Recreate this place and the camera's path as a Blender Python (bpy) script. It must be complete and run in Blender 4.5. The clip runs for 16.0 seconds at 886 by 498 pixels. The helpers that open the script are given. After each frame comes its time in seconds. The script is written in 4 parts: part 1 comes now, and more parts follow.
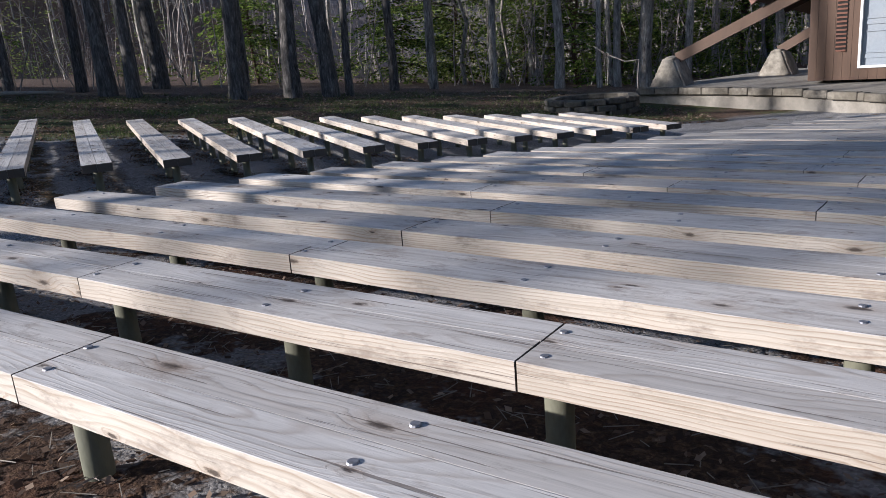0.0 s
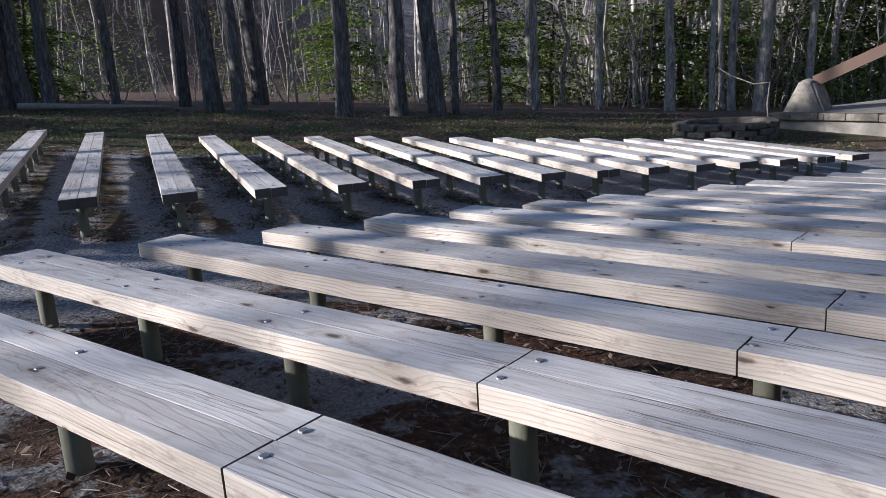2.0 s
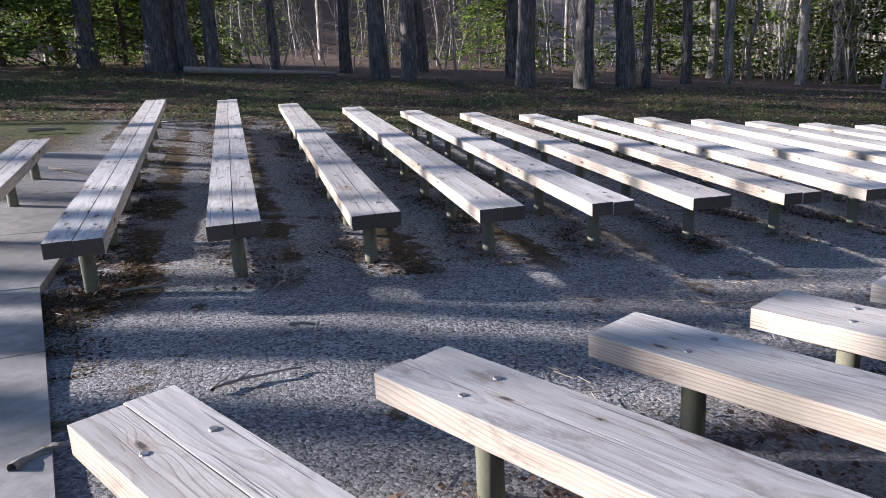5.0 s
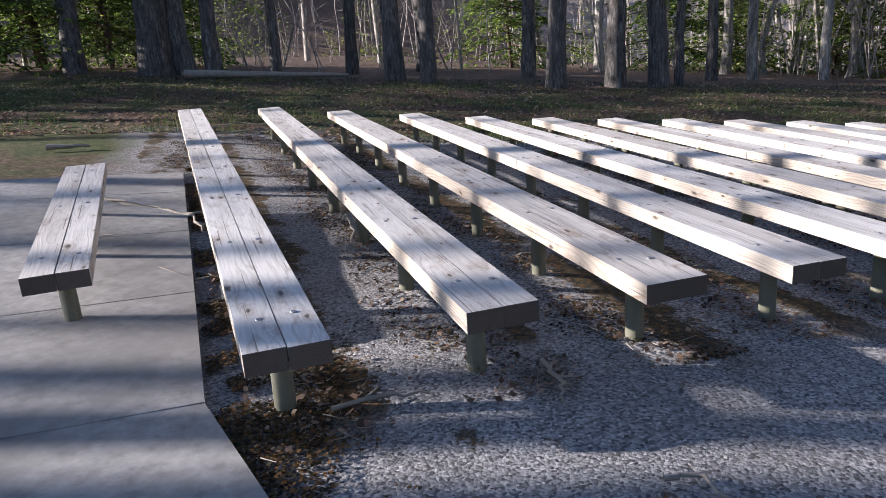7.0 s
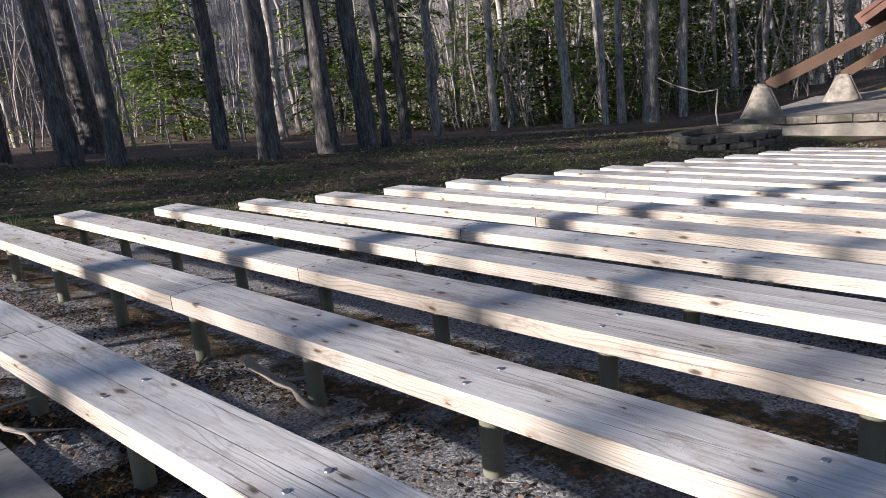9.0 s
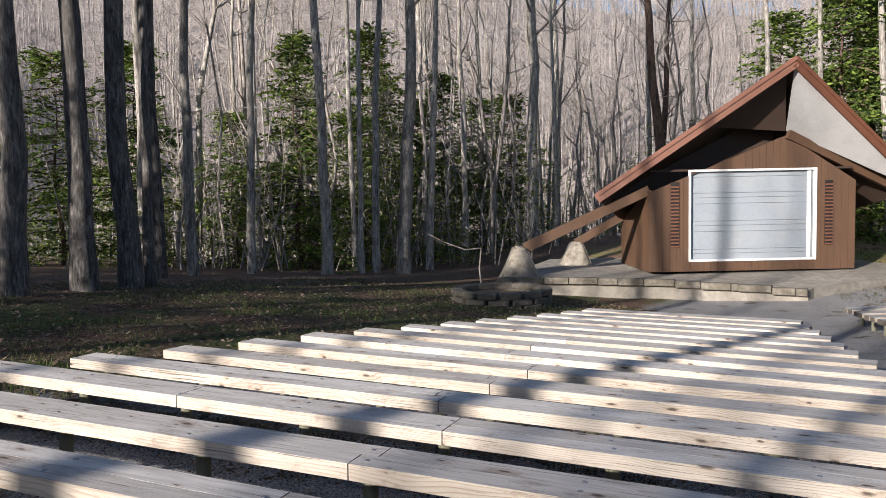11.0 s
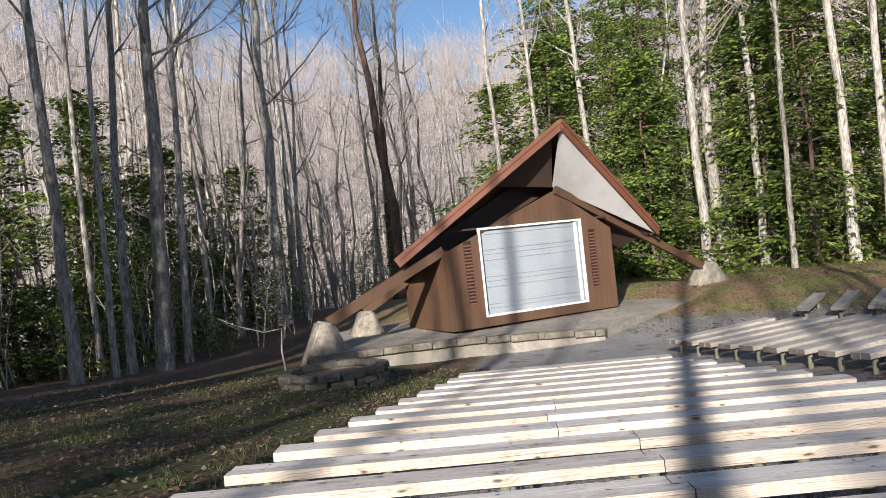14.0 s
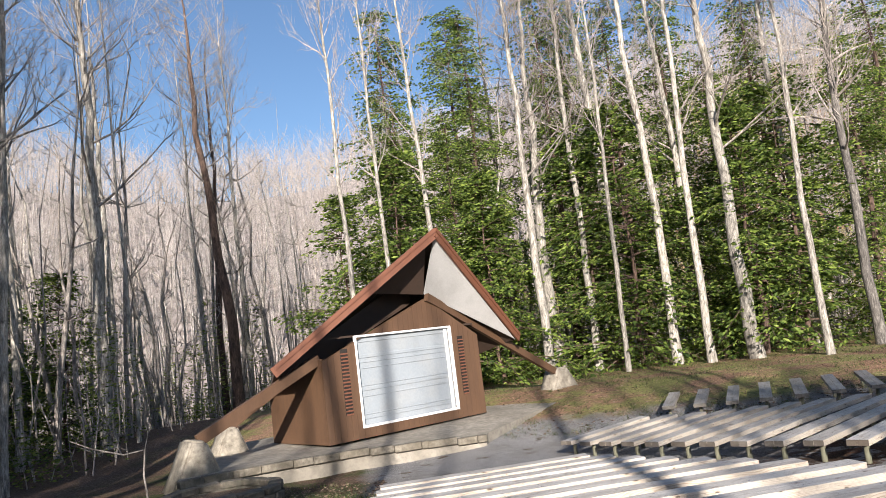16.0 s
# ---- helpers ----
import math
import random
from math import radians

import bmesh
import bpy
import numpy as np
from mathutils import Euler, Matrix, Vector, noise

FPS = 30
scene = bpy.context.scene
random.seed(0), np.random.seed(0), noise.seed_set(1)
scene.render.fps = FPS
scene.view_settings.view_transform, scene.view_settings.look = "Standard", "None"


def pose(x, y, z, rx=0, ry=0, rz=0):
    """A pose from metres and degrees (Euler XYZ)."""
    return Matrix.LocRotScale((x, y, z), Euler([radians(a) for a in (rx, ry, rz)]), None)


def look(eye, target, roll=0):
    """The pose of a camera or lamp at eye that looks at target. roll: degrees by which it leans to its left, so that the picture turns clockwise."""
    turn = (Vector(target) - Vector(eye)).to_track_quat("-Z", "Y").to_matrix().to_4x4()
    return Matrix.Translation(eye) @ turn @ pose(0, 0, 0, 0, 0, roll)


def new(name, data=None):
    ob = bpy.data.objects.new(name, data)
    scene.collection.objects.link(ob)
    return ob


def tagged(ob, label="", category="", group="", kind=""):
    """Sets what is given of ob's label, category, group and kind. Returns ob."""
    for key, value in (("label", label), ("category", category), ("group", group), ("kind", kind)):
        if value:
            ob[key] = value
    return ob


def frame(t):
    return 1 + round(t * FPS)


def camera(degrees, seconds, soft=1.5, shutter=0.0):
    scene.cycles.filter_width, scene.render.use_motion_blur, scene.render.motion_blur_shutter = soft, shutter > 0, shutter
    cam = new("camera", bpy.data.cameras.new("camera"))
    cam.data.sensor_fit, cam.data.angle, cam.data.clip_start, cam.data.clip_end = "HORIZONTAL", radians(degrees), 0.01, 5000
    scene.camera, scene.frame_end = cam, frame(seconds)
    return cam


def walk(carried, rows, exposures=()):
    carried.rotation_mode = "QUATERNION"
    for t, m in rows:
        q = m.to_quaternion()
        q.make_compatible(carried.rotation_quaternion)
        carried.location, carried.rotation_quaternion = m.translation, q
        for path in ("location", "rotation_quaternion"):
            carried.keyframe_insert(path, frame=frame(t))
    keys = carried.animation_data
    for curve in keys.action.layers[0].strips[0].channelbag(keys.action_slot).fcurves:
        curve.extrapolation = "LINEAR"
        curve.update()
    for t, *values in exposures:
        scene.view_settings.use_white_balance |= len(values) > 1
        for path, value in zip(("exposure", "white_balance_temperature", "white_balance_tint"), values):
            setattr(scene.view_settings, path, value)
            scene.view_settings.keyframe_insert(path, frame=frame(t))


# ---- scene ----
cam = camera(60.8, 16.0, soft=0.75)
PATH = [
    (0, (1.577, -0.266, 1.235), (1.131, 1.612, 0.713), -4.8),
    (0.5, (1.172, -0.128, 1.273), (0.795, 1.767, 0.756), -6.6),
    (1, (0.729, 0.106, 1.279), (0.221, 1.952, 0.700), -5.5),
    (1.5, (0.311, 0.244, 1.301), (-0.233, 2.105, 0.808), -3.6),
    (2, (-0.132, 0.436, 1.300), (-0.727, 2.289, 0.837), -4.0),
    (2.5, (-0.590, 0.662, 1.295), (-1.201, 2.505, 0.817), -0.7),
    (3, (-1.013, 0.898, 1.326), (-1.681, 2.716, 0.828), -1.1),
    (3.5, (-1.455, 1.165, 1.324), (-2.146, 2.957, 0.769), -1.4),
    (4, (-1.865, 1.376, 1.360), (-2.557, 3.166, 0.798), -1.2),
    (4.5, (-2.318, 1.616, 1.385), (-3.107, 3.356, 0.794), -3.1),
    (5, (-2.780, 1.794, 1.421), (-3.632, 3.525, 0.895), -3.3),
    (7.3, (-5.193, 2.620, 1.507), (-5.926, 4.403, 0.974), -4.3),
    (7.5, (-5.419, 2.741, 1.504), (-6.073, 4.559, 0.989), -3.7),
    (8, (-6.004, 3.001, 1.531), (-6.521, 4.870, 1.042), -1.7),
    (8.5, (-6.557, 3.221, 1.587), (-6.865, 5.143, 1.126), -1.6),
    (9, (-7.051, 3.598, 1.658), (-6.945, 5.543, 1.202), -6.6),
    (9.5, (-7.611, 3.834, 1.731), (-7.110, 5.748, 1.442), -3.4),
    (9.7, (-7.827, 3.954, 1.741), (-7.300, 5.863, 1.461), -1.6),
    (11.8, (-9.777, 5.635, 1.929), (-8.674, 7.303, 1.969), -2.3),
    (12, (-9.956, 5.851, 1.928), (-8.835, 7.505, 2.005), -2.3),
    (12.5, (-10.342, 6.385, 1.902), (-9.167, 8.002, 1.840), -3.2),
    (13, (-10.670, 6.907, 1.920), (-9.289, 8.346, 1.779), -4.6),
    (13.5, (-10.908, 7.552, 1.948), (-9.420, 8.884, 1.833), -4.8),
    (14, (-11.120, 8.159, 1.965), (-9.553, 9.401, 1.968), -6.1),
    (14.5, (-11.396, 8.677, 1.954), (-9.747, 9.806, 2.024), -7.1),
    (15, (-11.772, 9.136, 1.954), (-10.078, 10.175, 2.177), -6.2),
    (15.5, (-11.999, 9.659, 1.998), (-10.220, 10.538, 2.250), -7.5),
    (16, (-12.186, 10.194, 2.039), (-10.352, 10.955, 2.279), -7.0),
]
walk(cam, [(t, look(eye, target, roll)) for t, eye, target, roll in PATH], [(0.0, 0.68, 5500, 14), (2.0, 0.9, 5350, 15), (5.0, 1.4, 5600, 17), (7.8, 1.45, 5700, 17), (9.5, 0.95, 5750, 14),
    (12.0, 0.85, 5950, 13), (14.5, 1.0, 5900, 12), (16.0, 1.15, 6000, 12)])

# ---- world, sun ----
SUN_EL = radians(17.5)
SUN_FROM = Vector((-0.932 * math.cos(SUN_EL), -0.363 * math.cos(SUN_EL), math.sin(SUN_EL)))
world = bpy.data.worlds.new("sky")
scene.world = world
world.use_nodes = True
wn = world.node_tree.nodes
sky = wn.new("ShaderNodeTexSky")
sky.sky_type, sky.sun_disc = "NISHITA", False
sky.sun_elevation, sky.sun_rotation = SUN_EL, math.atan2(-0.932, -0.363)
sky.ozone_density, sky.dust_density = 2.4, 0.9
world.node_tree.links.new(sky.outputs[0], wn["Background"].inputs[0])
wn["Background"].inputs[1].default_value = 0.068
sun = new("sun", bpy.data.lights.new("sun", "SUN"))
sun.data.energy, sun.data.angle, sun.data.color = 5.0, radians(0.55), (1.0, 0.89, 0.74)
sun.matrix_world = look(SUN_FROM * 60, (0, 0, 0))


# ---- materials ----
def material(name):
    m = bpy.data.materials.new(name)
    m.use_nodes = True
    nt = m.node_tree
    return m, nt, nt.nodes["Principled BSDF"]


def node(nt, kind, **values):
    n = nt.nodes.new(kind)
    for key, v in values.items():
        if key in n.inputs:
            n.inputs[key].default_value = v
    return n


def ramp(nt, fac, stops):
    n = nt.nodes.new("ShaderNodeValToRGB")
    el = n.color_ramp.elements
    while len(el) < len(stops):
        el.new(0.5)
    for e, (p, c) in zip(el, stops):
        e.position, e.color = p, (*c, 1) if len(c) == 3 else c
    nt.links.new(fac, n.inputs[0])
    return n.outputs[0]


def grey(v):
    return (v, v, v)


def mix(nt, fac, a, b, mode="MIX"):
    n = nt.nodes.new("ShaderNodeMix")
    n.data_type, n.blend_type = "RGBA", mode
    for sock, v in ((n.inputs[0], fac), (n.inputs[6], a), (n.inputs[7], b)):
        if hasattr(v, "is_linked"):
            nt.links.new(v, sock)
        elif isinstance(v, (int, float)):
            sock.default_value = v
        else:
            sock.default_value = (*v, 1)
    return n.outputs[2]


def calc(nt, op, a, b=0.0, c=0.0):
    n = nt.nodes.new("ShaderNodeMath")
    n.operation = op
    for sock, v in zip(n.inputs, (a, b, c)):
        if hasattr(v, "is_linked"):
            nt.links.new(v, sock)
        else:
            sock.default_value = v
    return n.outputs[0]


def coords(nt, kind, scale=(1, 1, 1), offset=None):
    tc = nt.nodes.new("ShaderNodeTexCoord") if kind != "Position" else nt.nodes.new("ShaderNodeNewGeometry")
    mp = nt.nodes.new("ShaderNodeMapping")
    mp.inputs["Scale"].default_value = scale
    nt.links.new(tc.outputs[kind], mp.inputs["Vector"])
    if offset is not None:
        nt.links.new(offset, mp.inputs["Location"])
    return mp.outputs[0]


def noise_of(nt, vec, scale, detail=4, rough=0.55, distort=0.0):
    n = node(nt, "ShaderNodeTexNoise", Scale=scale, Detail=detail, Roughness=rough, Distortion=distort)
    nt.links.new(vec, n.inputs["Vector"])
    return n.outputs["Fac"]


def bump(nt, bsdf, height, strength=0.3, distance=0.01):
    b = node(nt, "ShaderNodeBump", Strength=strength, Distance=distance)
    nt.links.new(height, b.inputs["Height"])
    nt.links.new(b.outputs[0], bsdf.inputs["Normal"])


def wood_plank(name="bleached_pine", shade_mix=0.0):
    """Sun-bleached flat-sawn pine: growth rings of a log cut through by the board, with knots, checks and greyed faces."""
    m, nt, bsdf = material(name)
    info = nt.nodes.new("ShaderNodeObjectInfo")
    rand = info.outputs["Random"]
    shift = nt.nodes.new("ShaderNodeCombineXYZ")
    for k, f in enumerate((37.0, 11.0, 23.0)):
        nt.links.new(calc(nt, "MULTIPLY", rand, f), shift.inputs[k])
    off = shift.outputs[0]
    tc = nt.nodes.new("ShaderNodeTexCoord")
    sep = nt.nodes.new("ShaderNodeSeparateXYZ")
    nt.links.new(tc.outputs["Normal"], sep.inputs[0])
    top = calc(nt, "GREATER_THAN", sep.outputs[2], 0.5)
    endg = calc(nt, "GREATER_THAN", calc(nt, "ABSOLUTE", sep.outputs[0]), 0.7)
    at = nt.nodes.new("ShaderNodeSeparateXYZ")
    nt.links.new(tc.outputs["Object"], at.inputs[0])
    broad = noise_of(nt, coords(nt, "Object", (0.9, 9, 9), off), 1.0, 4, 0.6, 0.6)
    # knots, scattered along the unrolled faces
    vor = node(nt, "ShaderNodeTexVoronoi", Scale=1.0, Randomness=1.0)
    vor.voronoi_dimensions = "2D"
    flat = nt.nodes.new("ShaderNodeSeparateXYZ")
    nt.links.new(coords(nt, "Object", (2.6, 6.5, 6.5), off), flat.inputs[0])
    plan = nt.nodes.new("ShaderNodeCombineXYZ")
    nt.links.new(flat.outputs[0], plan.inputs[0])
    nt.links.new(calc(nt, "ADD", flat.outputs[1], calc(nt, "MULTIPLY", flat.outputs[2], 1.3)), plan.inputs[1])
    nt.links.new(plan.outputs[0], vor.inputs["Vector"])
    pick = nt.nodes.new("ShaderNodeSeparateColor")
    nt.links.new(vor.outputs["Color"], pick.inputs[0])
    some = calc(nt, "GREATER_THAN", pick.outputs[0], 0.68)
    size = calc(nt, "ADD", 0.25, calc(nt, "MULTIPLY", pick.outputs[1], 0.8))
    ragged = noise_of(nt, coords(nt, "Object", (14, 40, 40), off), 1.0, 4, 0.7)
    dist = calc(nt, "DIVIDE", calc(nt, "ADD", vor.outputs["Distance"], calc(nt, "MULTIPLY", calc(nt, "SUBTRACT", ragged, 0.5), 0.22)), size)
    knot = calc(nt, "MULTIPLY", some, ramp(nt, dist, [(0.05, grey(1.0)), (0.09, grey(0.6)), (0.14, grey(0.0))]))
    halo = calc(nt, "MULTIPLY", some, ramp(nt, dist, [(0.05, grey(1.0)), (0.45, grey(0.0))]))
    # distance from the pith of the log, bent by slow waves and by the knots
    warp = calc(nt, "MULTIPLY", calc(nt, "SUBTRACT", noise_of(nt, coords(nt, "Object", (0.75, 2.5, 2.5), off), 1.0, 3, 0.5), 0.5), 0.16)
    cy = calc(nt, "SUBTRACT", at.outputs[1], calc(nt, "MULTIPLY", calc(nt, "SUBTRACT", rand, 0.5), 0.12))
    cz = calc(nt, "ADD", at.outputs[2], 0.075)
    pith = calc(nt, "SQRT", calc(nt, "ADD", calc(nt, "MULTIPLY", cy, cy), calc(nt, "MULTIPLY", cz, cz)))
    pith = calc(nt, "ADD", calc(nt, "ADD", pith, warp), calc(nt, "MULTIPLY", halo, 0.02))
    wave = calc(nt, "FRACT", calc(nt, "MULTIPLY", pith, 80.0))
    late = ramp(nt, wave, [(0.0, grey(0.0)), (0.55, grey(0.12)), (0.85, grey(1.0)), (1.0, grey(0.0))])
    fine = noise_of(nt, coords(nt, "Object", (2.5, 75, 75), off), 1.0, 6, 0.75, 0.4)
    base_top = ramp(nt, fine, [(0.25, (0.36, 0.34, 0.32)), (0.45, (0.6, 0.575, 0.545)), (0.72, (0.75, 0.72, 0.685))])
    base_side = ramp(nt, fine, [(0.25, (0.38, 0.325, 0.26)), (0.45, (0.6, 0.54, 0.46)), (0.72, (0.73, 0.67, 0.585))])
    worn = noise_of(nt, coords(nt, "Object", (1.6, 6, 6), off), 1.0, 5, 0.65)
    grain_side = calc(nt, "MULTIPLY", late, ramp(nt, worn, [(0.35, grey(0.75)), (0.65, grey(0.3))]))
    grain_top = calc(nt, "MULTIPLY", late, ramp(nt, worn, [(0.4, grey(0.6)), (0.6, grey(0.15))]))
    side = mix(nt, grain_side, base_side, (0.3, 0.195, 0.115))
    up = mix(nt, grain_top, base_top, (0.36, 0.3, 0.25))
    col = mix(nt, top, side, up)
    col = mix(nt, 0.7, col, ramp(nt, broad, [(0.28, grey(0.66)), (0.6, grey(1.0))]), "MULTIPLY")
    blot = noise_of(nt, coords(nt, "Object", (3.0, 7, 7), off), 1.0, 6, 0.75)
    col = mix(nt, calc(nt, "MULTIPLY", ramp(nt, blot, [(0.55, grey(0.0)), (0.66, grey(1.0))]), 0.6), col, (0.25, 0.2, 0.165))
    col = mix(nt, calc(nt, "MULTIPLY", halo, 0.4), col, (0.33, 0.23, 0.15))
    col = mix(nt, calc(nt, "MULTIPLY", knot, 0.85), col, (0.04, 0.027, 0.02))
    crack = noise_of(nt, coords(nt, "Object", (1.1, 85, 85), off), 1.0, 3, 0.6)
    cr = ramp(nt, crack, [(0.64, grey(0.0)), (0.67, grey(1.0))])
    col = mix(nt, calc(nt, "MULTIPLY", cr, 0.75), col, (0.11, 0.085, 0.07))
    col = mix(nt, calc(nt, "MULTIPLY", endg, 0.92), col, (0.075, 0.058, 0.045))
    # even greying that stands for shade on the farther rows
    if shade_mix:
        col = mix(nt, shade_mix, col, ramp(nt, worn, [(0.3, (0.09, 0.085, 0.075)), (0.7, (0.27, 0.26, 0.24))]))
    tint = mix(nt, rand, (0.84, 0.81, 0.78), (1.06, 1.05, 1.04))
    col = mix(nt, 1.0, col, tint, "MULTIPLY")
    nt.links.new(col, bsdf.inputs["Base Color"])
    bsdf.inputs["Roughness"].default_value = 0.72
    bsdf.inputs["Specular IOR Level"].default_value = 0.35
    h = calc(nt, "SUBTRACT", calc(nt, "ADD", calc(nt, "MULTIPLY", fine, 0.4), calc(nt, "MULTIPLY", late, 0.25)), calc(nt, "ADD", calc(nt, "MULTIPLY", cr, 0.8), calc(nt, "MULTIPLY", knot, 0.4)))
    bump(nt, bsdf, h, 0.5, 0.003)
    return m


def speckled(name, stops, scale, rough=0.85, strength=0.4, distance=0.01, broad=None, kind="Position"):
    m, nt, bsdf = material(name)
    p = coords(nt, kind)
    a = noise_of(nt, p, scale, 6, 0.65)
    col = ramp(nt, a, stops)
    if broad:
        b = noise_of(nt, p, broad[0], 4, 0.6)
        col = mix(nt, calc(nt, "MULTIPLY", ramp(nt, b, [(0.42, grey(0)), (0.62, grey(1))]), broad[2]), col, broad[1])
    nt.links.new(col, bsdf.inputs["Base Color"])
    bsdf.inputs["Roughness"].default_value = rough
    bump(nt, bsdf, a, strength, distance)
    return m


def ground_material():
    """Aggregate paving under the side benches, leafy dirt under the middle ones, thin lawn and forest floor round them."""
    m, nt, bsdf = material("ground")
    p = coords(nt, "Position")
    sep = nt.nodes.new("ShaderNodeSeparateXYZ")
    nt.links.new(p, sep.inputs[0])
    x, y = sep.outputs[0], sep.outputs[1]
    wob = calc(nt, "MULTIPLY", calc(nt, "SUBTRACT", noise_of(nt, p, 0.8, 5, 0.6), 0.5), 3.0)

    def side(ax, ay, c, soft=0.25, w=1.0):
        """1 where ax*x + ay*y > c, with a ragged border."""
        v = calc(nt, "ADD", calc(nt, "MULTIPLY", x, ax), calc(nt, "MULTIPLY", y, ay))
        v = calc(nt, "SUBTRACT", calc(nt, "ADD", v, calc(nt, "MULTIPLY", wob, w)), c)
        n = nt.nodes.new("ShaderNodeMapRange")
        n.inputs[1].default_value, n.inputs[2].default_value = -soft, soft
        nt.links.new(v, n.inputs[0])
        return n.outputs[0]

    def both(a, b):
        return calc(nt, "MULTIPLY", a, b)

    def inv(a):
        return calc(nt, "SUBTRACT", 1.0, a)

    vor = node(nt, "ShaderNodeTexVoronoi", Scale=75.0)
    nt.links.new(p, vor.inputs["Vector"])
    stone = vor.outputs["Color"]
    bw = nt.nodes.new("ShaderNodeRGBToBW")
    nt.links.new(stone, bw.inputs[0])
    grit = ramp(nt, bw.outputs[0], [(0.1, (0.07, 0.068, 0.068)), (0.4, (0.2, 0.195, 0.195)), (0.75, (0.36, 0.345, 0.335)), (1.0, (0.55, 0.53, 0.5))])
    patch = noise_of(nt, p, 0.55, 5, 0.6)
    gravel = mix(nt, ramp(nt, patch, [(0.45, grey(0)), (0.75, grey(0.7))]), grit, (0.13, 0.115, 0.1))
    moss = both(ramp(nt, noise_of(nt, p, 1.6, 6, 0.7), [(0.6, grey(0)), (0.64, grey(1))]), 0.85)
    mossy = ramp(nt, noise_of(nt, p, 23, 4, 0.7), [(0.35, (0.02, 0.016, 0.011)), (0.52, (0.06, 0.046, 0.018)), (0.66, (0.2, 0.09, 0.026))])
    across = calc(nt, "ADD", calc(nt, "MULTIPLY", x, 0.749), calc(nt, "MULTIPLY", y, 0.663))
    across = calc(nt, "ADD", across, calc(nt, "MULTIPLY", wob, 0.12))
    phase = calc(nt, "FRACT", calc(nt, "DIVIDE", calc(nt, "ADD", across, 20.0 + 0.82 + 0.05), 0.9))
    phase = calc(nt, "FRACT", calc(nt, "ADD", phase, 0.9))
    band = ramp(nt, calc(nt, "ABSOLUTE", calc(nt, "SUBTRACT", phase, 0.35)), [(0.02, grey(1.0)), (0.3, grey(0.0))])
    tuft = calc(nt, "ADD", noise_of(nt, p, 5.0, 9, 0.8), calc(nt, "MULTIPLY", calc(nt, "SUBTRACT", band, 0.6), 0.3))
    tuft = both(ramp(nt, tuft, [(0.46, grey(0)), (0.5, grey(1))]), ramp(nt, noise_of(nt, p, 0.9, 4, 0.6), [(0.38, grey(0)), (0.48, grey(1))]))
    rows = both(both(tuft, side(-0.663, 0.749, 7.75, 0.25, 0.15)), inv(side(0.749, 0.663, 2.2, 0.5, 0.2)))
    gravel = mix(nt, both(rows, 0.95), gravel, mossy)
    gravel = mix(nt, moss, gravel, mossy)
    leaf = noise_of(nt, p, 28, 6, 0.75, 0.6)
    dirt = ramp(nt, leaf, [(0.32, (0.018, 0.011, 0.008)), (0.5, (0.06, 0.035, 0.022)), (0.62, (0.14, 0.085, 0.05)), (0.75, (0.3, 0.21, 0.13))])
    red = ramp(nt, noise_of(nt, p, 1.3, 5, 0.7), [(0.48, grey(0)), (0.6, grey(0.8))])
    dirt = mix(nt, red, dirt, ramp(nt, leaf, [(0.32, (0.03, 0.012, 0.007)), (0.55, (0.1, 0.042, 0.022)), (0.75, (0.24, 0.13, 0.075))]))
    bare = ramp(nt, noise_of(nt, p, 0.75, 6, 0.72), [(0.5, grey(0)), (0.54, grey(1))])
    dirt = mix(nt, both(bare, 0.85), dirt, mix(nt, 0.4, grit, (0.33, 0.31, 0.29)))
    lf = noise_of(nt, p, 11, 6, 0.75, 0.5)
    litter = ramp(nt, lf, [(0.3, (0.035, 0.024, 0.017)), (0.47, (0.12, 0.08, 0.056)), (0.6, (0.24, 0.165, 0.12)), (0.74, (0.4, 0.31, 0.24))])
    grass = ramp(nt, lf, [(0.3, (0.03, 0.042, 0.014)), (0.5, (0.08, 0.11, 0.034)), (0.72, (0.17, 0.19, 0.07))])
    gmask = ramp(nt, noise_of(nt, p, 0.45, 6, 0.7), [(0.44, grey(0)), (0.56, grey(0.9))])
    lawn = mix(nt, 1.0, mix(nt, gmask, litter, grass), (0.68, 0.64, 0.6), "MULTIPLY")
    # lawn beyond the far ends of the side benches and in front of the woods
    beyond = side(-0.414, 0.91, 16.15, 0.3, 0.5)
    woods = side(-0.35, 0.94, 26.0, 1.5, 1.5)
    under = both(side(0.81, -0.587, -5.1, 0.15, 0.25), inv(side(0.262, 0.965, 11.0, 1.0, 1.0)))
    rear = inv(side(0.75, 0.66, -2.9, 0.3, 0.4))
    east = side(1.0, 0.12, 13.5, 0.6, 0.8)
    col = mix(nt, under, gravel, dirt)
    col = mix(nt, both(rear, inv(side(0.81, -0.587, -5.1, 0.3, 0.3))), col, lawn)
    col = mix(nt, both(rear, side(0.81, -0.587, -5.1, 0.3, 0.3)), col, dirt)
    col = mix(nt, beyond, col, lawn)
    # sunlight on the east ground is put into brighter litter and grass colours
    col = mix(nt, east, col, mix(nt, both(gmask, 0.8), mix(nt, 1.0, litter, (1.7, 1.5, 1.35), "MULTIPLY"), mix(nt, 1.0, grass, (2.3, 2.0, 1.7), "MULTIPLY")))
    col = mix(nt, woods, col, litter)
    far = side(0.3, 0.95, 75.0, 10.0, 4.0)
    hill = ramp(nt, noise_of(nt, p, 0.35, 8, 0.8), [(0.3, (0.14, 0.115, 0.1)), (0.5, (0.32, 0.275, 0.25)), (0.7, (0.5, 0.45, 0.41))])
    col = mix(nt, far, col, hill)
    nt.links.new(col, bsdf.inputs["Base Color"])
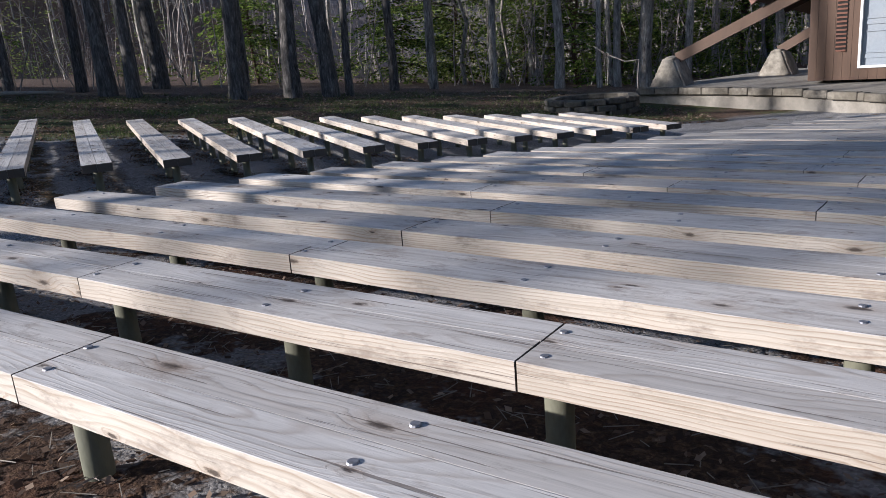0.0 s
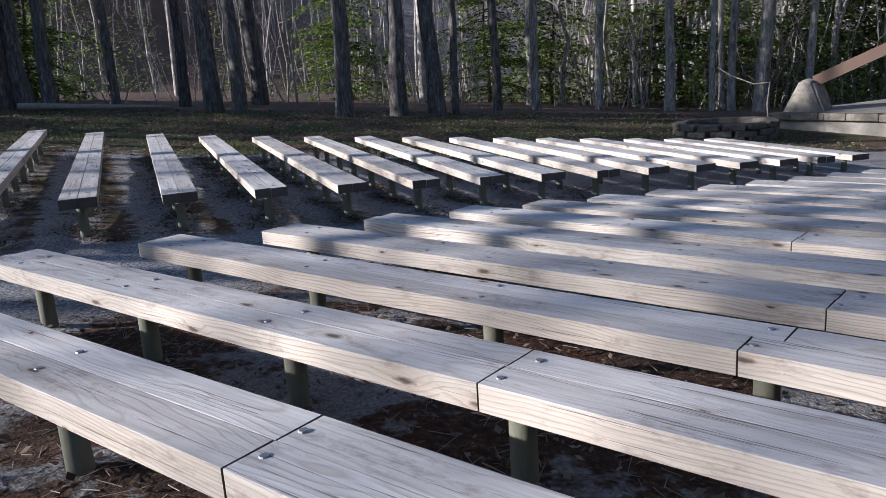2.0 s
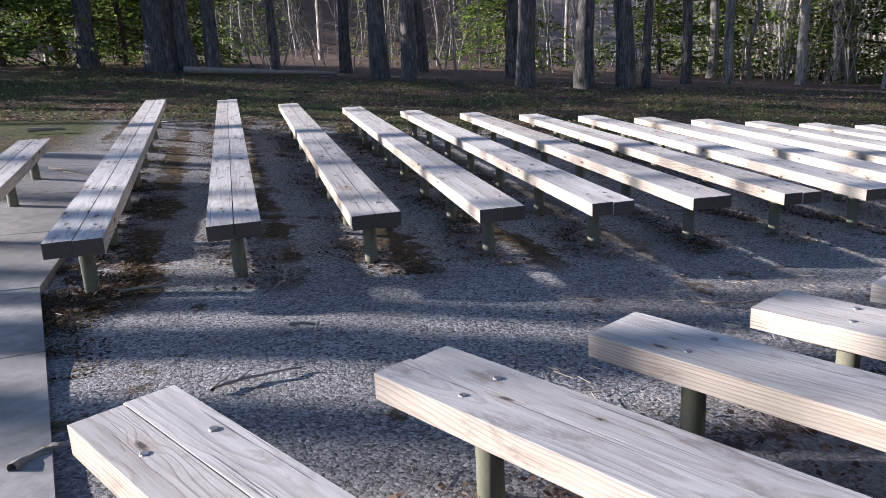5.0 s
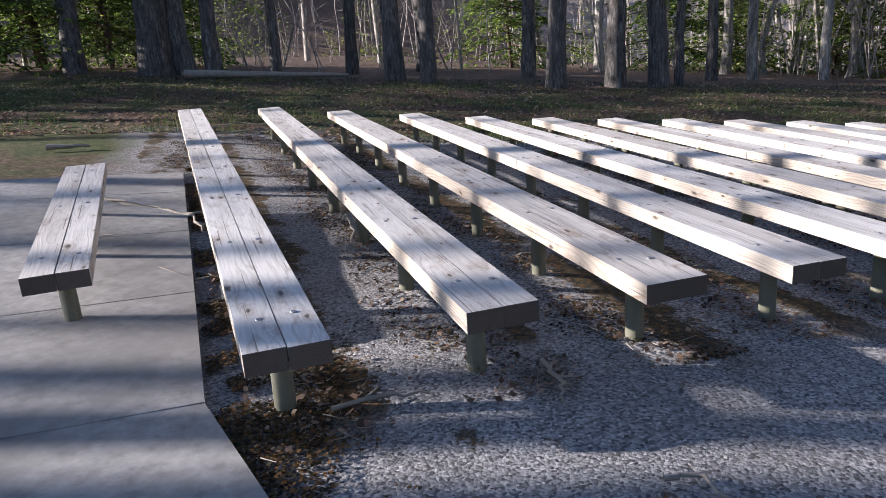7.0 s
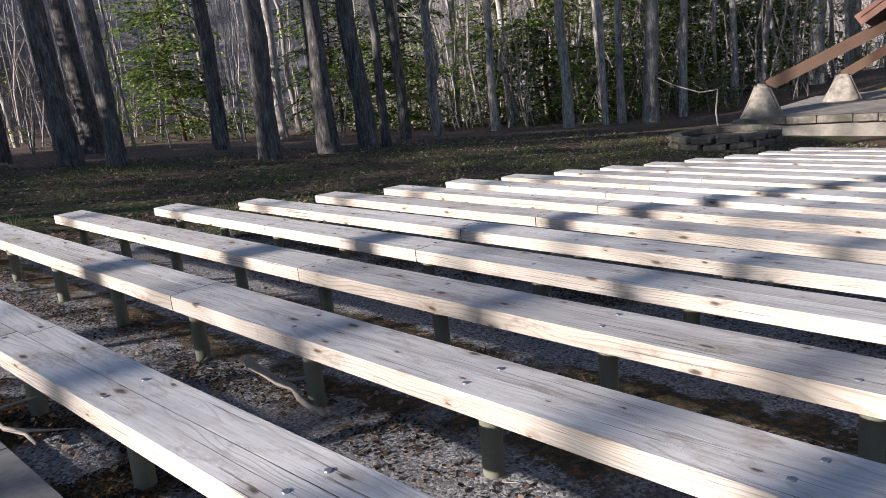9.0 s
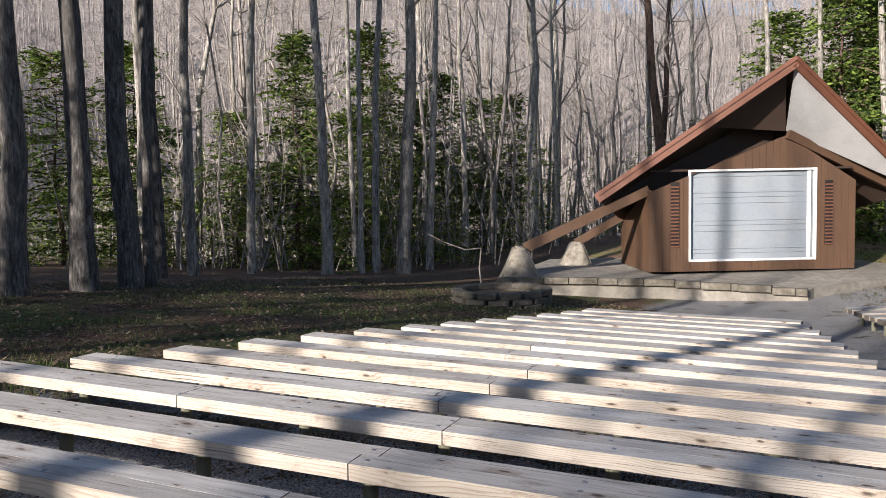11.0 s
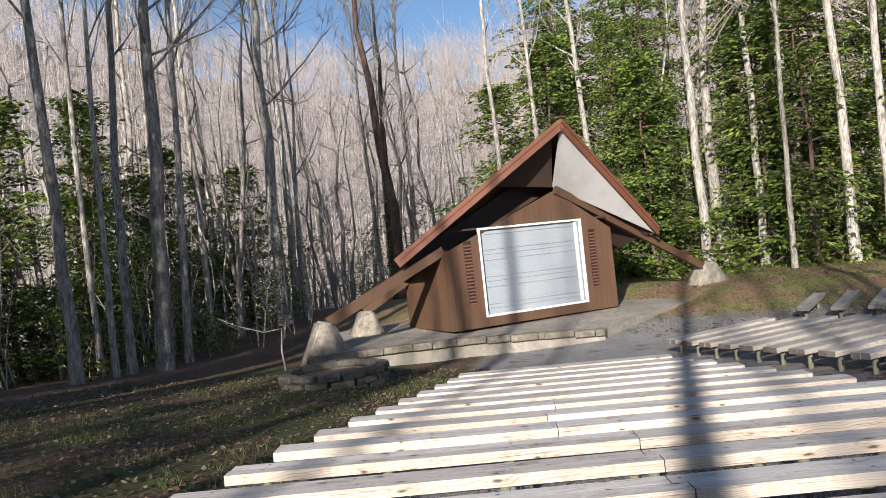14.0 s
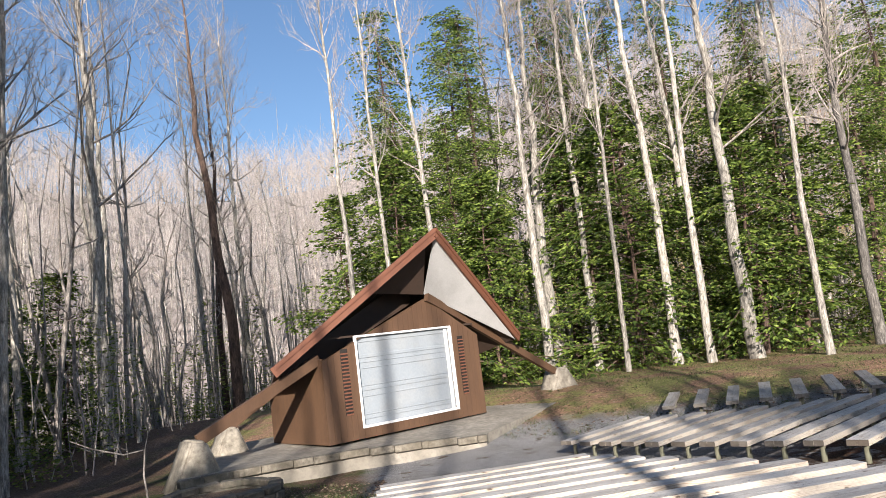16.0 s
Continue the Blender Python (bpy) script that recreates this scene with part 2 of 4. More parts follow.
    bsdf.inputs["Roughness"].default_value = 0.92
    bsdf.inputs["Specular IOR Level"].default_value = 0.2
    h = calc(nt, "ADD", calc(nt, "MULTIPLY", vor.outputs["Distance"], -0.35), calc(nt, "MULTIPLY", leaf, 0.9))
    bump(nt, bsdf, h, 0.7, 0.02)
    return m


def bark(name, dark, mid, light, blotch=None):
    m, nt, bsdf = material(name)
    info = nt.nodes.new("ShaderNodeObjectInfo")
    p = coords(nt, "Position", (1, 1, 0.16))
    a = noise_of(nt, p, 19, 6, 0.75, 0.4)
    col = ramp(nt, a, [(0.33, dark), (0.52, mid), (0.7, light)])
    plates = noise_of(nt, coords(nt, "Position", (1, 1, 0.3)), 6.5, 5, 0.75, 0.6)
    col = mix(nt, 1.0, col, ramp(nt, plates, [(0.36, grey(0.4)), (0.5, grey(1.1)), (0.68, grey(1.7))]), "MULTIPLY")
    q = noise_of(nt, coords(nt, "Position", (1, 1, 0.6)), 1.3, 4, 0.6)
    col = mix(nt, ramp(nt, q, [(0.42, grey(0)), (0.68, grey(0.4))]), col, blotch or mid)
    col = mix(nt, 1.0, col, mix(nt, info.outputs["Random"], grey(0.7), grey(1.15)), "MULTIPLY")
    nt.links.new(col, bsdf.inputs["Base Color"])
    bsdf.inputs["Roughness"].default_value = 0.9
    bump(nt, bsdf, a, 0.8, 0.02)
    return m


def leafy(name, a, b, c):
    m, nt, bsdf = material(name)
    geo = nt.nodes.new("ShaderNodeNewGeometry")
    n = noise_of(nt, coords(nt, "Position"), 0.9, 3, 0.6)
    v = calc(nt, "ADD", calc(nt, "MULTIPLY", geo.outputs["Random Per Island"], 0.6), calc(nt, "MULTIPLY", n, 0.4))
    nt.links.new(ramp(nt, v, [(0.2, a), (0.5, b), (0.8, c)]), bsdf.inputs["Base Color"])
    bsdf.inputs["Roughness"].default_value = 0.65
    bsdf.inputs["Specular IOR Level"].default_value = 0.3
    tr = nt.nodes.new("ShaderNodeBsdfTranslucent")
    nt.links.new(ramp(nt, v, [(0.2, a), (0.5, b), (0.8, c)]), tr.inputs[0])
    mx = nt.nodes.new("ShaderNodeMixShader")
    mx.inputs[0].default_value = 0.4
    out = nt.nodes["Material Output"]
    nt.links.new(bsdf.outputs[0], mx.inputs[1])
    nt.links.new(tr.outputs[0], mx.inputs[2])
    nt.links.new(mx.outputs[0], out.inputs[0])
    return m


def painted(name, col, rough=0.5, dirt=(0.1, 0.08, 0.06), amount=0.3, scale=3.0, stretch=(1, 1, 1)):
    m, nt, bsdf = material(name)
    p = coords(nt, "Object", stretch)
    a = noise_of(nt, p, scale, 6, 0.7)
    b = noise_of(nt, p, scale * 14, 3, 0.6)
    c = mix(nt, calc(nt, "MULTIPLY", ramp(nt, a, [(0.45, grey(0)), (0.72, grey(1))]), amount), col, dirt)
    c = mix(nt, 0.25, c, ramp(nt, b, [(0.3, grey(0.7)), (0.7, grey(1.15))]), "MULTIPLY")
    nt.links.new(c, bsdf.inputs["Base Color"])
    bsdf.inputs["Roughness"].default_value = rough
    bump(nt, bsdf, b, 0.12, 0.002)
    return m


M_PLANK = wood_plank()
# the same pine, with the shade of the distant benches mixed into its colour
M_SHADEPLANK = wood_plank("shaded_grey_pine", 0.6)
M_HALFSHADEPLANK = wood_plank("part_shaded_pine", 0.3)
M_GROUND = ground_material()
M_POST = painted("treated_post", (0.17, 0.165, 0.115), 0.85, (0.05, 0.055, 0.03), 0.7, 6.0, (1, 1, 0.3))
M_BOLT = painted("galvanised_bolt", (0.36, 0.36, 0.38), 0.55, (0.12, 0.08, 0.06), 0.5, 60.0)
M_BOLT.node_tree.nodes["Principled BSDF"].inputs["Metallic"].default_value = 0.8
M_CONCRETE = speckled("concrete", [(0.3, (0.19, 0.18, 0.172)), (0.5, (0.28, 0.267, 0.252)), (0.72, (0.37, 0.352, 0.33))], 12, 0.85, 0.3, 0.004, (1.1, (0.15, 0.14, 0.13), 0.7))
M_STAGE = speckled("stage_concrete", [(0.3, (0.19, 0.17, 0.145)), (0.5, (0.29, 0.262, 0.22)), (0.72, (0.4, 0.36, 0.305))], 5, 0.85, 0.3, 0.006, (0.7, (0.17, 0.15, 0.12), 0.6))
M_PIER = speckled("pier_concrete", [(0.3, (0.13, 0.112, 0.088)), (0.5, (0.26, 0.23, 0.185)), (0.72, (0.38, 0.345, 0.285))], 5, 0.9, 0.5, 0.02, (1.2, (0.13, 0.115, 0.09), 0.7))
M_STONE = speckled("ring_stone", [(0.3, (0.045, 0.04, 0.032)), (0.5, (0.1, 0.086, 0.068)), (0.72, (0.19, 0.165, 0.13))], 6, 0.9, 0.6, 0.02, (2.5, (0.1, 0.095, 0.07), 0.6))
M_EDGING = speckled("edging_stone", [(0.3, (0.07, 0.06, 0.045)), (0.5, (0.16, 0.14, 0.11)), (0.72, (0.3, 0.265, 0.21))], 5, 0.9, 0.5, 0.02, (1.5, (0.1, 0.085, 0.06), 0.7))
M_RINGSOIL = speckled("ring_soil", [(0.3, (0.03, 0.02, 0.014)), (0.5, (0.1, 0.065, 0.04)), (0.7, (0.22, 0.15, 0.09))], 18, 0.95, 0.8, 0.03)
M_BROWN = painted("brown_siding", (0.105, 0.057, 0.031), 0.6, (0.05, 0.028, 0.018), 0.5, 2.0, (1, 1, 0.25))
M_FASCIA = painted("red_brown_fascia", (0.17, 0.066, 0.036), 0.55, (0.07, 0.035, 0.022), 0.4, 2.0)
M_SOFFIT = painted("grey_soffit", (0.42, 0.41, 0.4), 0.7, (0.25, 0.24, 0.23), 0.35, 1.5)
# dark boards whose colour also holds the shade under the roof
M_SHADEDWOOD = painted("dark_shaded_boards", (0.045, 0.026, 0.017), 0.7, (0.02, 0.014, 0.01), 0.5, 2.0)
M_DOOR = painted("white_door", (0.3, 0.33, 0.36), 0.4, (0.38, 0.37, 0.35), 0.4, 1.2)
M_TRIM = painted("white_trim", (0.78, 0.78, 0.77), 0.45, (0.45, 0.42, 0.38), 0.3, 3.0)
M_SHINGLE = painted("brown_shingle", (0.085, 0.055, 0.042), 0.9, (0.05, 0.04, 0.03), 0.5, 5.0)
M_BLACK = painted("dark_slot", (0.012, 0.009, 0.008), 0.9)
M_BARK = bark("grey_bark", (0.025, 0.021, 0.019), (0.11, 0.098, 0.088), (0.3, 0.275, 0.25))
# pale bark, its brightness also carries sunlight on trunks in the woods
M_PALE = bark("pale_sunlit_bark", (0.11, 0.095, 0.08), (0.34, 0.31, 0.27), (0.62, 0.58, 0.51), (0.25, 0.22, 0.18))
M_PINE = bark("pine_bark", (0.04, 0.025, 0.018), (0.11, 0.07, 0.052), (0.2, 0.13, 0.1))
M_TWIG = bark("twig_bark", (0.1, 0.083, 0.07), (0.3, 0.26, 0.23), (0.52, 0.47, 0.42))
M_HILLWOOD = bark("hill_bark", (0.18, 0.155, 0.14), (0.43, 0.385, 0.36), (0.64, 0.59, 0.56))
M_HEMLOCK = leafy("hemlock_needles", (0.03, 0.054, 0.014), (0.115, 0.175, 0.033), (0.31, 0.39, 0.075))
M_SHRUB = leafy("shrub_leaves", (0.05, 0.08, 0.02), (0.17, 0.22, 0.05), (0.38, 0.4, 0.1))
M_DEADLEAF = leafy("dead_leaves", (0.05, 0.03, 0.02), (0.17, 0.11, 0.075), (0.4, 0.3, 0.22))
M_MOSS = leafy("rusty_moss", (0.014, 0.012, 0.009), (0.04, 0.032, 0.013), (0.19, 0.095, 0.028))
M_GRASS = leafy("grass_blades", (0.03, 0.05, 0.012), (0.07, 0.11, 0.028), (0.2, 0.2, 0.08))
M_STICK = painted("dead_stick", (0.3, 0.26, 0.21), 0.85, (0.14, 0.11, 0.09), 0.6, 8.0)


# ---- mesh helpers ----
def mesh_of(name, bm, mat, smooth=False):
    me = bpy.data.meshes.new(name)
    bm.to_mesh(me)
    bm.free()
    me.materials.append(mat)
    if smooth:
        me.polygons.foreach_set("use_smooth", [True] * len(me.polygons))
    return me


def raw_mesh(name, verts, faces, mat, smooth=False):
    me = bpy.data.meshes.new(name)
    me.from_pydata(verts, [], faces)
    me.materials.append(mat)
    if smooth:
        me.polygons.foreach_set("use_smooth", [True] * len(me.polygons))
    me.update()
    return me


def put(name, me, parent=None, m=None, label=""):
    ob = new(name, me)
    if parent is not None:
        ob.parent = parent
    if m is not None:
        ob.matrix_basis = m
    return tagged(ob, label)


def part(name, bm, mat, parent, label="", smooth=False):
    return put(name, mesh_of(name, bm, mat, smooth), parent, None, label)


def box(bm, x0, x1, y0, y1, z0, z1, bevel=0.0):
    vs = [bm.verts.new((x, y, z)) for z in (z0, z1) for y in (y0, y1) for x in (x0, x1)]
    fs = [bm.faces.new([vs[i] for i in q]) for q in ((0, 2, 3, 1), (4, 5, 7, 6), (0, 1, 5, 4), (2, 6, 7, 3), (0, 4, 6, 2), (1, 3, 7, 5))]
    if bevel:
        es = list({e for f in fs for e in f.edges})
        bmesh.ops.bevel(bm, geom=es, offset=bevel, segments=1, affect="EDGES")
    return bm


def prism(bm, pts, axis, a, b):
    """A polygon in two axes, drawn out along the third from a to b."""
    def at(p, v):
        q = list(p)
        q.insert(axis, v)
        return bm.verts.new(q)
    lo, hi = [at(p, a) for p in pts], [at(p, b) for p in pts]
    n = len(pts)
    bm.faces.new(lo)
    bm.faces.new(hi[::-1])
    for i in range(n):
        bm.faces.new((lo[i], hi[i], hi[(i + 1) % n], lo[(i + 1) % n]))
    bmesh.ops.recalc_face_normals(bm, faces=bm.faces)
    return bm


def beam(bm, p, q, w, h):
    """A squared timber from p to q."""
    p, q = Vector(p), Vector(q)
    d = (q - p).normalized()
    s = d.cross(Vector((0, 0, 1))).normalized() * w / 2
    u = s.cross(d).normalized() * h / 2
    vs = [bm.verts.new(e + a * s + b * u) for e in (p, q) for a, b in ((-1, -1), (1, -1), (1, 1), (-1, 1))]
    for f in ((0, 3, 2, 1), (4, 5, 6, 7), (0, 1, 5, 4), (1, 2, 6, 5), (2, 3, 7, 6), (3, 0, 4, 7)):
        bm.faces.new([vs[i] for i in f])
    bmesh.ops.recalc_face_normals(bm, faces=bm.faces)
    return bm


def tube(verts, faces, pts, radii, sides):
    """Adds a round, tapering limb along pts to the lists."""
    base = len(verts)
    n = len(pts)
    for i, (p, r) in enumerate(zip(pts, radii)):
        d = (pts[min(i + 1, n - 1)] - pts[max(i - 1, 0)]).normalized()
        a = d.cross(Vector((0.31, 0.95, 0.05))).normalized()
        b = d.cross(a)
        for k in range(sides):
            t = 2 * math.pi * k / sides
            verts.append(p + (a * math.cos(t) + b * math.sin(t)) * r)
    for i in range(n - 1):
        for k in range(sides):
            q = (k + 1) % sides
            faces.append((base + i * sides + k, base + i * sides + q, base + (i + 1) * sides + q, base + (i + 1) * sides + k))
    faces.append(tuple(base + (n - 1) * sides + k for k in range(sides)))


# ---- the ground ----
def smooth_max(a, b, k):
    m = max(a, b)
    return m + k * math.log(math.exp((a - m) / k) + math.exp((b - m) / k))


def height(x, y):
    """The slope of the seating, a rise beyond the side benches, the flat in front of the stage, the valley and the wooded hill."""
    p = -0.095 - 0.0691 * max(x, -40) - 0.047 * min(y, 60)
    # under the middle block the ground is level along the rows
    p = smooth_max(p, 0.155 - 0.078 * max(0.41 * max(min(x, 40.0), -40) + 0.912 * min(y, 60), -1.0), 0.02)
    d = -0.414 * (x + 12.76) + 0.91 * (y - 11.2)
    if d > 0:
        p += 0.85 * (1 - math.exp(-d / 9))
    v, w = 0.749 * x + 0.663 * y, -0.663 * x + 0.749 * y
    p -= 0.058 * min(4.0, max(0, -0.6 - v)) * min(1, max(0, (13 - w) / 4)) * min(1, max(0, (w - 5.5) / 1.5))
    p += 0.13 * math.exp(-((x + 12.6) ** 2 + (y - 11.4) ** 2) / 6.0)
    z = smooth_max(p, -1.2 + 0.085 * min(max(0, x - 7), 10), 0.15)
    far = 0.45 * x + 0.89 * y
    z -= 5.0 * max(0.0, min(1.0, (far - 38) / 40)) ** 1.5
    r = math.hypot(x - 5, y - 10)
    if r > 75:
        h = (r - 75) * 0.68
        ahead = max(0.0, min(1.0, 0.5 + 1.5 * (0.45 * x + 0.89 * y) / r))
        z += (35 + 83 * ahead) * (1 - math.exp(-h / 118)) * (1 + 0.16 * math.sin(math.atan2(y, x) * 5 + 1))
    return z


def build_ground():
    def steps(lo, hi, near0, near1):
        out, v = [], near0
        while v < near1:
            out.append(v)
            v += 0.35
        step, v = 0.5, near1
        while v < hi:
            out.append(v)
            step *= 1.13
            v += step
        out.append(hi)
        step, v, low = 0.5, near0, []
        while v > lo:
            step *= 1.13
            v -= step
            low.append(max(v, lo))
        return low[::-1] + out
    xs, ys = steps(-900, 900, -17, 15), steps(-900, 900, -3, 27)
    verts, faces = [], []
    for y in ys:
        for x in xs:
            w = 0.03 * noise.noise((x * 0.7, y * 0.7, 0)) + 0.012 * noise.noise((x * 2.3, y * 2.3, 4))
            verts.append((x, y, height(x, y) + w))
    w = len(xs)
    for j in range(len(ys) - 1):
        for i in range(w - 1):
            a = j * w + i
            faces.append((a, a + 1, a + w + 1, a + w))
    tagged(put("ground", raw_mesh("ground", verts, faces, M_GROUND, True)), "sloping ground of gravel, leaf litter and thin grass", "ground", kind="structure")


build_ground()

# ---- benches ----
SEAT, THICK, BOARD, GAP = 0.418, 0.092, 0.156, 0.0035
PLANKS, POSTS = {}, {}
BOLT = mesh_of("bolt", (lambda b: (bmesh.ops.create_cone(b, cap_ends=True, segments=10, radius1=0.015, radius2=0.012, depth=0.004), b)[1])(bmesh.new()), M_BOLT)
rng = random.Random(7)


def plank_mesh(length, mat):
    size = round(length, 1)
    key = (size, mat.name)
    if key not in PLANKS:
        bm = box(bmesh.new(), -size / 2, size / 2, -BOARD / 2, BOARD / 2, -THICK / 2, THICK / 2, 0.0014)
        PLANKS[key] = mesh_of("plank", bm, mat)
    return PLANKS[key]


def post_mesh():
    if not POSTS:
        bm = bmesh.new()
        bmesh.ops.create_cone(bm, cap_ends=True, segments=14, radius1=0.047, radius2=0.044, depth=0.6)
        POSTS[0] = mesh_of("post", bm, M_POST, False)
        for p in POSTS[0].polygons:
            p.use_smooth = abs(p.normal.z) < 0.5
    return POSTS[0]


def bench(a, b, label, group, seat=SEAT, mat=M_PLANK, step=1.15, first=3, bow=0.0):
    """A long bench of two boards from a to b (near and far middle of the seat, in plan), on round posts a step apart.
    The boards meet over the posts, the first time over the one numbered first; bow bends the row sideways."""
    a, b = Vector(a), Vector(b)
    za, zb = height(*a) + seat, height(*b) + seat
    length = (b - a).length
    yaw = math.degrees(math.atan2(b.y - a.y, b.x - a.x))
    tilt = -math.degrees(math.atan2(zb - za, length))
    top = new("bench")
    top.matrix_basis = pose(a.x, a.y, za, 0, tilt, yaw)
    tagged(top, label, "bench", group)
    n = max(1, round((length - 0.7) / step))
    feet = [0.35 + (length - 0.7) * i / n for i in range(n + 1)]

    def bent(x):
        return 4 * bow * (x / length) * (1 - x / length)

    # the board on one side stands a little proud of the other
    proud = 1 if math.cos(math.radians(yaw)) < 0 else -1
    cuts, i = [0.0], first
    while i < n - 1:
        cuts.append(feet[i] - 0.05)
        i += rng.choice((1, 2, 2, 3, 3))
    cuts.append(length)
    for side in (-1, 1):
        shift = rng.choice((0.0, 0.0, 0.0, 0.0, 0.1))
        for i, (x0, x1) in enumerate(zip(cuts, cuts[1:])):
            x0 += shift if 0 < i else rng.uniform(-0.012, 0.012)
            x1 += shift if i < len(cuts) - 2 else rng.uniform(-0.012, 0.012)
            seg = x1 - x0
            key = max(round(seg - 0.004, 1), 0.1)
            y0, y1 = bent(x0), bent(x1)
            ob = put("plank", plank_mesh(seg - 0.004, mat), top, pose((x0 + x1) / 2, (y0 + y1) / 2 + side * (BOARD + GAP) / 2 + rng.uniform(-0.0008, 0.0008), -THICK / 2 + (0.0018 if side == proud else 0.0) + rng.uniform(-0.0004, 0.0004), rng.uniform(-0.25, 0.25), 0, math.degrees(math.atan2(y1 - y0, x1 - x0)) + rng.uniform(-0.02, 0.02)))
            ob.scale.x = (seg - 0.005) / key
    for x in feet:
        put("post", post_mesh(), top, pose(x, bent(x), -THICK - 0.3 + 0.001))
        for side in (-1, 1):
            put("bolt", BOLT, top, pose(x + rng.uniform(-0.03, 0.03), bent(x) + side * (BOARD + GAP) / 2 + rng.uniform(-0.02, 0.02), 0.0035))
    return top


def lerp_table(rows, v):
    for (a, *p), (b, *q) in zip(rows, rows[1:]):
        if v <= b or (b, *q) == rows[-1]:
            f = (v - a) / (b - a)
            return [s + (t - s) * f for s, t in zip(p, q)]


SIDE_FAR = [(1, -12.54, 11.0), (2, -11.79, 11.84), (3, -10.89, 12.3), (4, -9.95, 12.81), (5, -9.01, 13.14), (6, -8.09, 13.55), (8, -6.3, 14.43), (10, -4.55, 15.15), (12, -2.9, 15.8), (14, -1.2, 16.5), (16, 0.4, 17.2)]
for k in range(1, 17):
    near = Vector((-6.28 + 0.602 * (k - 1), 4.63 + 0.622 * (k - 1)))
    far = Vector(lerp_table(SIDE_FAR, k))
    down = Vector((0.72, 0.69)) * 0.155
    bench(near - down, far + down, "long sun-bleached two-board wooden bench on round posts over gravel", "side block of benches")
# one short bench on the concrete walk
bench((-8.04, 4.96), (-10.26, 7.24), "short weathered two-board bench on posts in a concrete walk", "side block of benches")

# the middle block: front corner of each row by the aisle, and how far the row falls back to the other side
MID_ROWS = [(-4.57, 3.02, 0.385, 3), (-4.0, 3.71, 0.405, 3), (-3.48, 4.405, 0.43, 3), (-2.96, 5.05, 0.448, 3), (-2.46, 5.73, 0.462, 3), (-1.95, 6.34, 0.465, 2), (-1.45, 6.9, 0.465, 3)]
MID_ROWS += [(-0.95 + 0.5 * i, 7.45 + 0.575 * i, 0.465, 2 + i % 3) for i in range(14)]
AXIS, ALONG = Vector((10.2, 20.5)), Vector((0.894, -0.447))
for x0, y0, fall, first in MID_ROWS:
    u = Vector((1, -fall)).normalized()
    a = Vector((x0, y0)) + Vector((-u.y, u.x)) * 0.158
    bench(a, a + u * 2 * (AXIS - a).dot(ALONG), "long sun-bleached two-board wooden bench on round posts over leafy dirt", "middle block of benches", 0.385, M_HALFSHADEPLANK if y0 > 9.5 else M_PLANK, 1.12, first, 0.07)
# the far block mirrors the side block about the axis of the stage
for k in range(4, 20):
    near = Vector((-6.28 + 0.602 * (k - 1), 4.63 + 0.622 * (k - 1)))
    far = Vector(lerp_table(SIDE_FAR, k))
    near, far = (p + ALONG * 2 * (AXIS - p).dot(ALONG) for p in (near, far))
    bench(near, near.lerp(far, 0.75), "weathered wooden bench on posts at the far side, greyed for shade", "far block of benches", 0.4, M_SHADEPLANK, 1.3, 2)


# ---- concrete walk ----
def build_walk():
    top = new("concrete_walk")
    tagged(top, "pale concrete walk of poured slabs with leaf-filled joints", "walkway", kind="structure")
    bend = Vector((-6.95, 4.67))
    for a, d, total in ((bend, Vector((-0.665, 0.747)), 5.64), (bend + Vector((0.807, -0.59)) * 4.2, Vector((-0.807, 0.59)), 4.9)):
        n = Vector((-d.y, d.x))
        x = 0.0
        while x < total - 0.1:
            seg = min(1.52, total - x)
            corners = [a + d * (x + u) + n * v for u, v in ((0.006, 0), (seg - 0.006, 0), (seg - 0.006, 2.4), (0.006, 2.4))]
            bm = bmesh.new()
            hi = [bm.verts.new((c.x, c.y, height(*c) + (0.045 if d.y > 0.7 else 0.04))) for c in corners]
            lo = [bm.verts.new((c.x, c.y, height(*c) - 0.1)) for c in corners]
            bm.faces.new(hi)
            for i in range(4):
                bm.faces.new((hi[i], lo[i], lo[(i + 1) % 4], hi[(i + 1) % 4]))
            bmesh.ops.recalc_face_normals(bm, faces=bm.faces)
            part("slab", bm, M_CONCRETE, top)
            x += 1.52


build_walk()

# ---- the stage and its hut: x along the front, y to the back, z up ----
HUT = pose(7.87, 21.7, 0, 0, 0, -26.57)


def stage_top(y):
    return -0.5 + 0.09 * min(y, 0.0)


